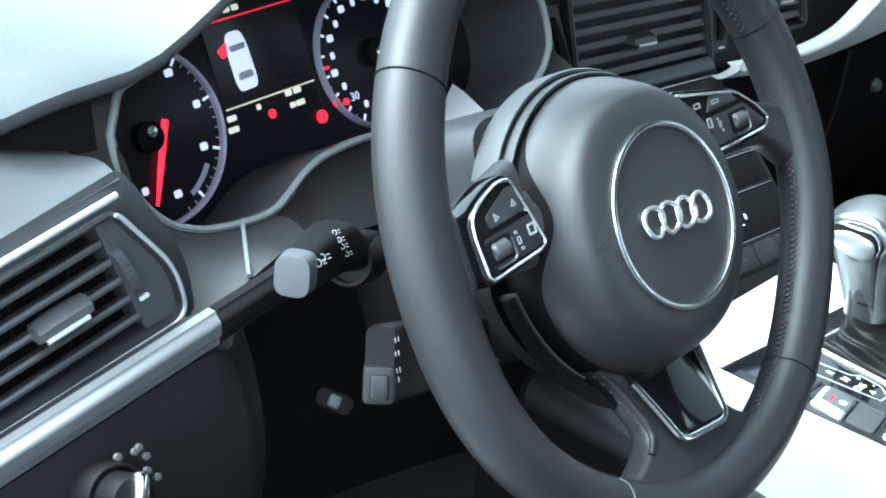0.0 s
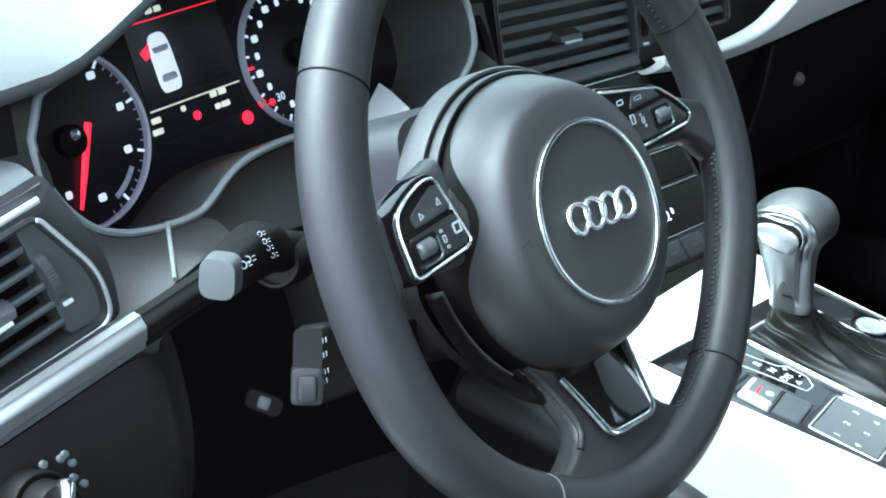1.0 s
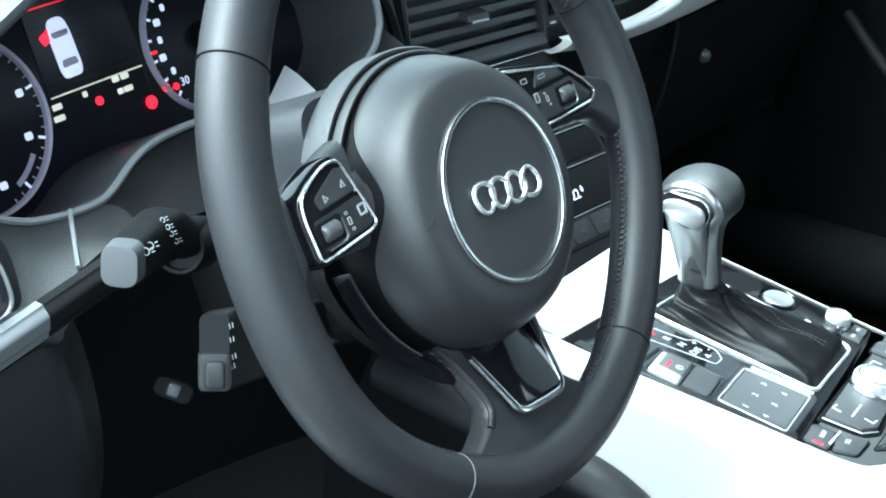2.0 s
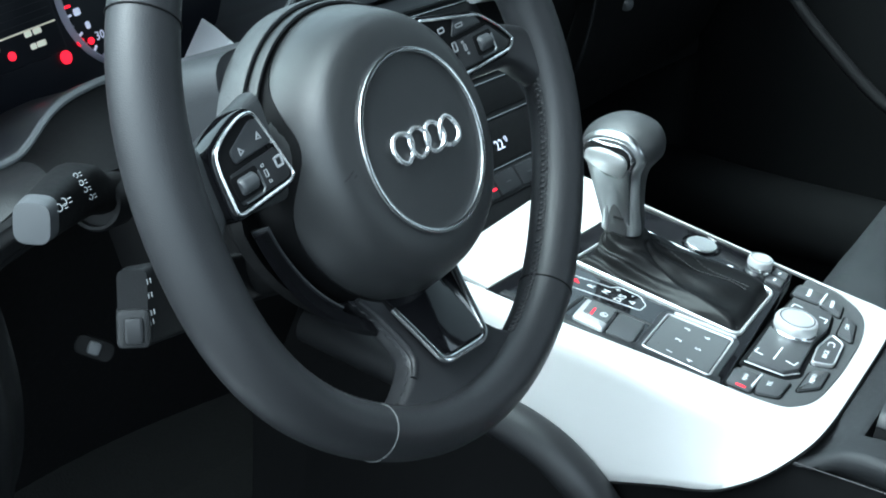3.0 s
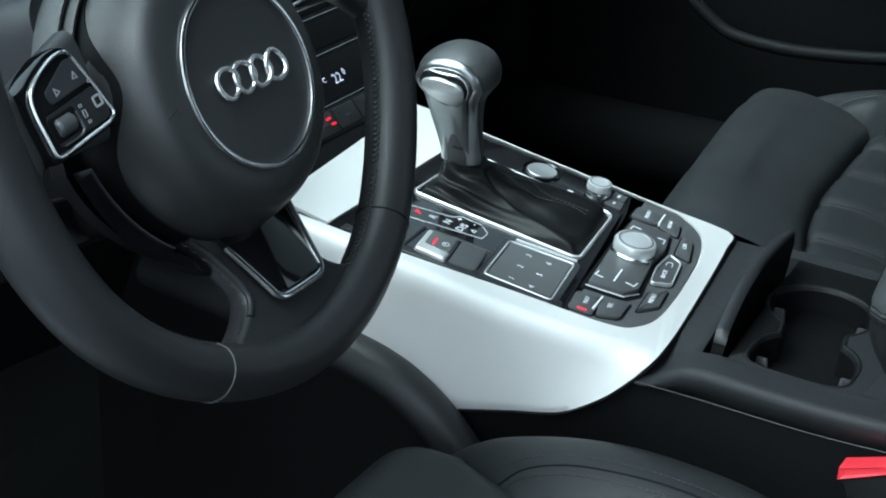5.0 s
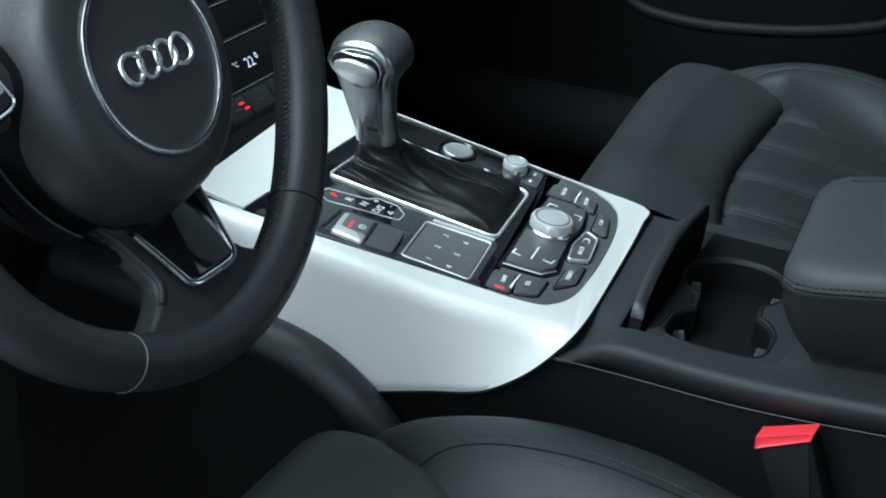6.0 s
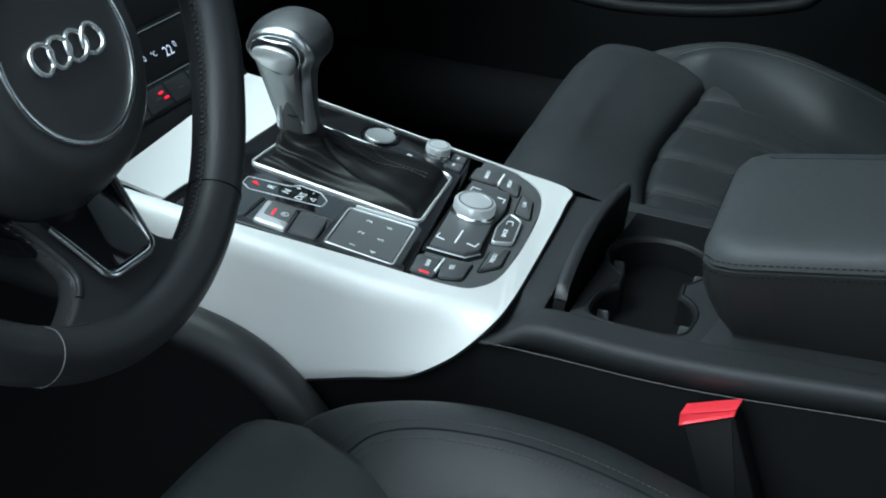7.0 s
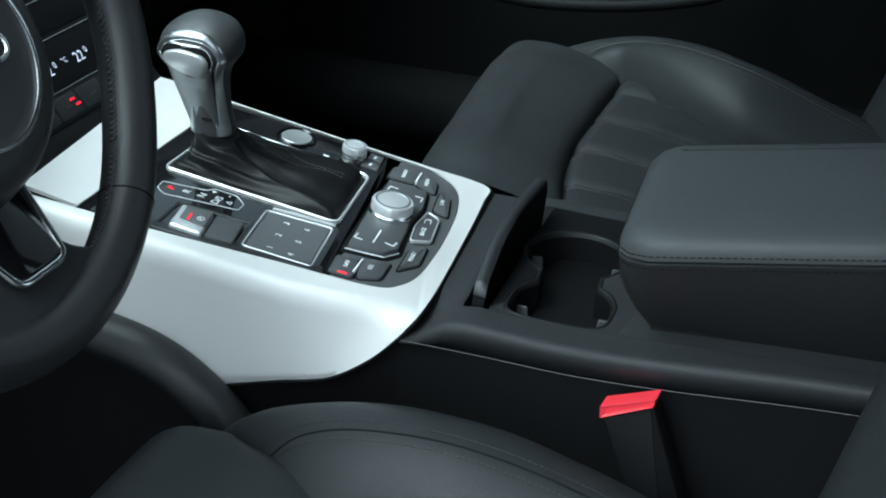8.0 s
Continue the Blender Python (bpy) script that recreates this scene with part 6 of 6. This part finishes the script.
part("gaiter_frame", band(BF, 0.0024, -0.001, 0.0032, CM, 0.0008), SATIN, gear, "satin chrome frame")


def gaiter():
    base = even(inset(BF, 0.0036), 160)
    cx, cy = 0.3500, 0.0490
    loops = []
    for i in range(31):
        t = i / 30
        lp = []
        for k, p in enumerate(base):
            a = math.atan2(p.y - cy, p.x - cx)
            top = Vector((cx + 0.0158 * math.cos(a), cy + 0.0168 * math.sin(a)))
            q = Vector((p.x, p.y)).lerp(top, 1 - (1 - t) ** 1.55)
            far = smoothstep(0.035, 0.11, (p - top).length)
            w = (p.x - 0.365) / 0.045
            amp = math.sin(math.pi * t ** 0.75)
            h = 0.0005 + 0.0290 * t ** (1.1 + 1.3 * far) + (0.0095 * far + 0.0045 * smoothstep(0.36, 0.41, p.x)) * math.sin(math.pi * t ** 0.45)
            long = 0.0032 * math.sin(5.2 * w + 2.2 * t + 0.9 * math.sin(3.5 * t)) + 0.0007 * abs(math.sin(6.5 * w - 2.5 * t))
            ring = 0.0016 * math.sin(19 * t + 2.0 * a) + 0.0016 * math.sin(3.0 * a - 6.0 * t)
            fold = amp * (long * far + ring * (1 - 0.8 * far))
            lp.append(CM @ Vector((q.x + 0.5 * fold * math.cos(a), q.y + 0.5 * fold * math.sin(a), h + fold)))
        loops.append(lp)
    return loft(loops, caps=(False, True))


gtr = part("gaiter", gaiter(), NAPPA, gear, "creased black leather gaiter", smooth=80)
gverts = [v.co for v in gtr.data.vertices]
for off in (-0.0030, 0.0030):
    rows = []
    for i in range(3, 25):
        ring_ = gverts[i * 160:(i + 1) * 160]
        rear = [v for v in ring_ if v.y < 0.046]
        rows.append(min(rear, key=lambda v: abs(v.x - (0.3640 + off + 0.016 * (1 - i / 30)))) + Vector((0, 0, 0.0004)))
    part("stitching", stitches(smooth_path(rows[::3], 60), 0.0036, 0.0028, 0.0007), THREAD, gtr)


# selector knob: levels of (height, centre x, centre y, half width in x, half width in y)
KN = [(0.4690, 0.3500, 0.0490, 0.0138, 0.0155), (0.4722, 0.3500, 0.0490, 0.0138, 0.0155), (0.4783, 0.3498, 0.0492, 0.0145, 0.0160), (0.4901, 0.3490, 0.0504, 0.0140, 0.0155), (0.5041, 0.3482, 0.0518, 0.0146, 0.0160),
      (0.5156, 0.3475, 0.0536, 0.0160, 0.0180), (0.5247, 0.3466, 0.0560, 0.0198, 0.0222), (0.5315, 0.3462, 0.0570, 0.0244, 0.0275), (0.5383, 0.3464, 0.0566, 0.0278, 0.0318), (0.5474, 0.3470, 0.0555, 0.0272, 0.0311),
      (0.5542, 0.3475, 0.0546, 0.0243, 0.0278), (0.5601, 0.3482, 0.0532, 0.0190, 0.0219), (0.5645, 0.3484, 0.0527, 0.0118, 0.0136), (0.5672, 0.3488, 0.0520, 0.0042, 0.0048)]
KNS = smooth_path([k[:3] for k in KN], 60), smooth_path([k[3:] + (0,) for k in KN], 60)


def on_knob(a, z, grow=0.0):
    """The point of the knob's skin at the angle a (degrees) and the height z."""
    j = max([q for q in range(60) if KNS[0][q].x <= z] or [0])
    f = max(0.0, min(1.0, (z - KNS[0][j].x) / (KNS[0][j + 1].x - KNS[0][j].x)))
    c, h = KNS[0][j].lerp(KNS[0][j + 1], f), KNS[1][j].lerp(KNS[1][j + 1], f)
    cs, sn = math.cos(radians(a)), math.sin(radians(a))
    slope = (KNS[1][j + 1].x - KNS[1][j].x) / (KNS[0][j + 1].x - KNS[0][j].x)
    up = max(-0.9, min(0.9, -slope * 0.5))
    return Vector((c.y + (h.x + grow) * math.copysign(abs(cs) ** (2 / 2.3), cs), c.z + (h.y + grow) * math.copysign(abs(sn) ** (2 / 2.3), sn), z + up * grow))


head = part("knob", loft([[on_knob(360 * k / 56, z) for k in range(56)] for z in [KN[0][0] + (KN[-1][0] - KN[0][0]) * (1 - (1 - i / 44) ** 1.6) for i in range(45)]]), GRIP, gear, "dark grey rounded knob", smooth=80)


def knob_patch(corners, r, grow, edge=0.0012):
    """A raised patch that lies on the knob; corners: (degrees, height)."""
    lp = rpoly([(a * 0.0005, z) for a, z in corners], r, 8)
    c = sum(lp, Vector((0, 0))) / len(lp)
    rings = [(0.0, -0.0012), (0.0, grow - edge), (0.0007, grow - 0.2 * edge), (0.0014, grow)]
    loops = [[on_knob(p.x / 0.0005, p.y, g) for p in (inset(lp, d) if d else lp)] for d, g in rings]
    last = inset(lp, 0.0014)
    for k in (0.75, 0.5, 0.25, 0.02):
        loops.append([on_knob(q.x / 0.0005, q.y, grow) for q in (c + (p - c) * k for p in last)])
    return loft(loops, caps=(False, True))


def knob_band(outer, inner, grow, n=60):
    """A raised strip between two curves on the knob."""
    o, i = smooth_path([(a, z, 0) for a, z in outer], n), smooth_path([(a, z, 0) for a, z in inner], n)
    loops = []
    for p, q in zip(o, i):
        loops.append([on_knob(w.x, w.y, g) for w, g in ((p, -0.001), (p, grow * 0.5), (p.lerp(q, 0.18), grow), (p.lerp(q, 0.5), grow * 1.12), (p.lerp(q, 0.82), grow), (q, grow * 0.5), (q, -0.001))])
    return loft(loops)


def both(half, mid=183):
    """A curve over the face from its right half, given as (degrees from the middle, height)."""
    return [(mid + a, z) for a, z in half] + [(mid - a, z) for a, z in reversed(half) if a > 1]


mface = part("metal_face", knob_patch([(178 + 44, 0.4725), (178 + 40, 0.5385), (178 + 28, 0.5490), (178 - 28, 0.5490), (178 - 40, 0.5385), (178 - 44, 0.4725)], [0.002, 0.012, 0.010, 0.010, 0.012, 0.002], 0.0008), KNOBMETAL, head, "polished metal face", smooth=80)
part("chrome_hoop", knob_band(both([(78, 0.4725), (76, 0.4845), (70, 0.5050), (65, 0.5250), (56, 0.5400), (44, 0.5495), (30, 0.5555), (14, 0.5580), (0, 0.5587)]), both([(28, 0.4725), (28, 0.4845), (31, 0.5050), (39, 0.5250), (42, 0.5370), (33, 0.5450), (22, 0.5495), (10, 0.5515), (0, 0.5518)]), 0.0020), HOOP, mface, "bright satin metal hoop", smooth=80)
part("recess", knob_patch([(178 + 36, 0.5185), (178 + 41, 0.5390), (178 + 28, 0.5478), (178 - 28, 0.5478), (178 - 36, 0.5390), (178 - 18, 0.5215)], [0.006, 0.008, 0.008, 0.008, 0.008, 0.008], 0.0013, 0.0004), BLACK, mface, smooth=80)
part("chrome_line", knob_band([(178 + 42, 0.5270), (178 + 40, 0.5390), (178 + 26, 0.5482), (178, 0.5496), (178 - 26, 0.5482), (178 - 38, 0.5390)], [(178 + 39, 0.5280), (178 + 37, 0.5385), (178 + 25, 0.5466), (178, 0.5478), (178 - 25, 0.5466), (178 - 35, 0.5385)], 0.0020), CHROME, mface, smooth=80)
part("release_button", knob_patch([(178 + 28, 0.5215), (178 + 37, 0.5330), (178 + 28, 0.5425), (178 - 4, 0.5462), (178 - 26, 0.5410), (178 - 22, 0.5330), (178, 0.5240)], [0.006, 0.007, 0.007, 0.01, 0.006, 0.006, 0.006], 0.0040, 0.0018), CAP, mface, "metal release button", smooth=80)
part("slot", knob_patch([(178 - 2, 0.4850), (178 + 24, 0.4850), (178 + 24, 0.4866), (178 - 2, 0.4866)], 0.0004, 0.0012, 0.0003), BLACK, mface)
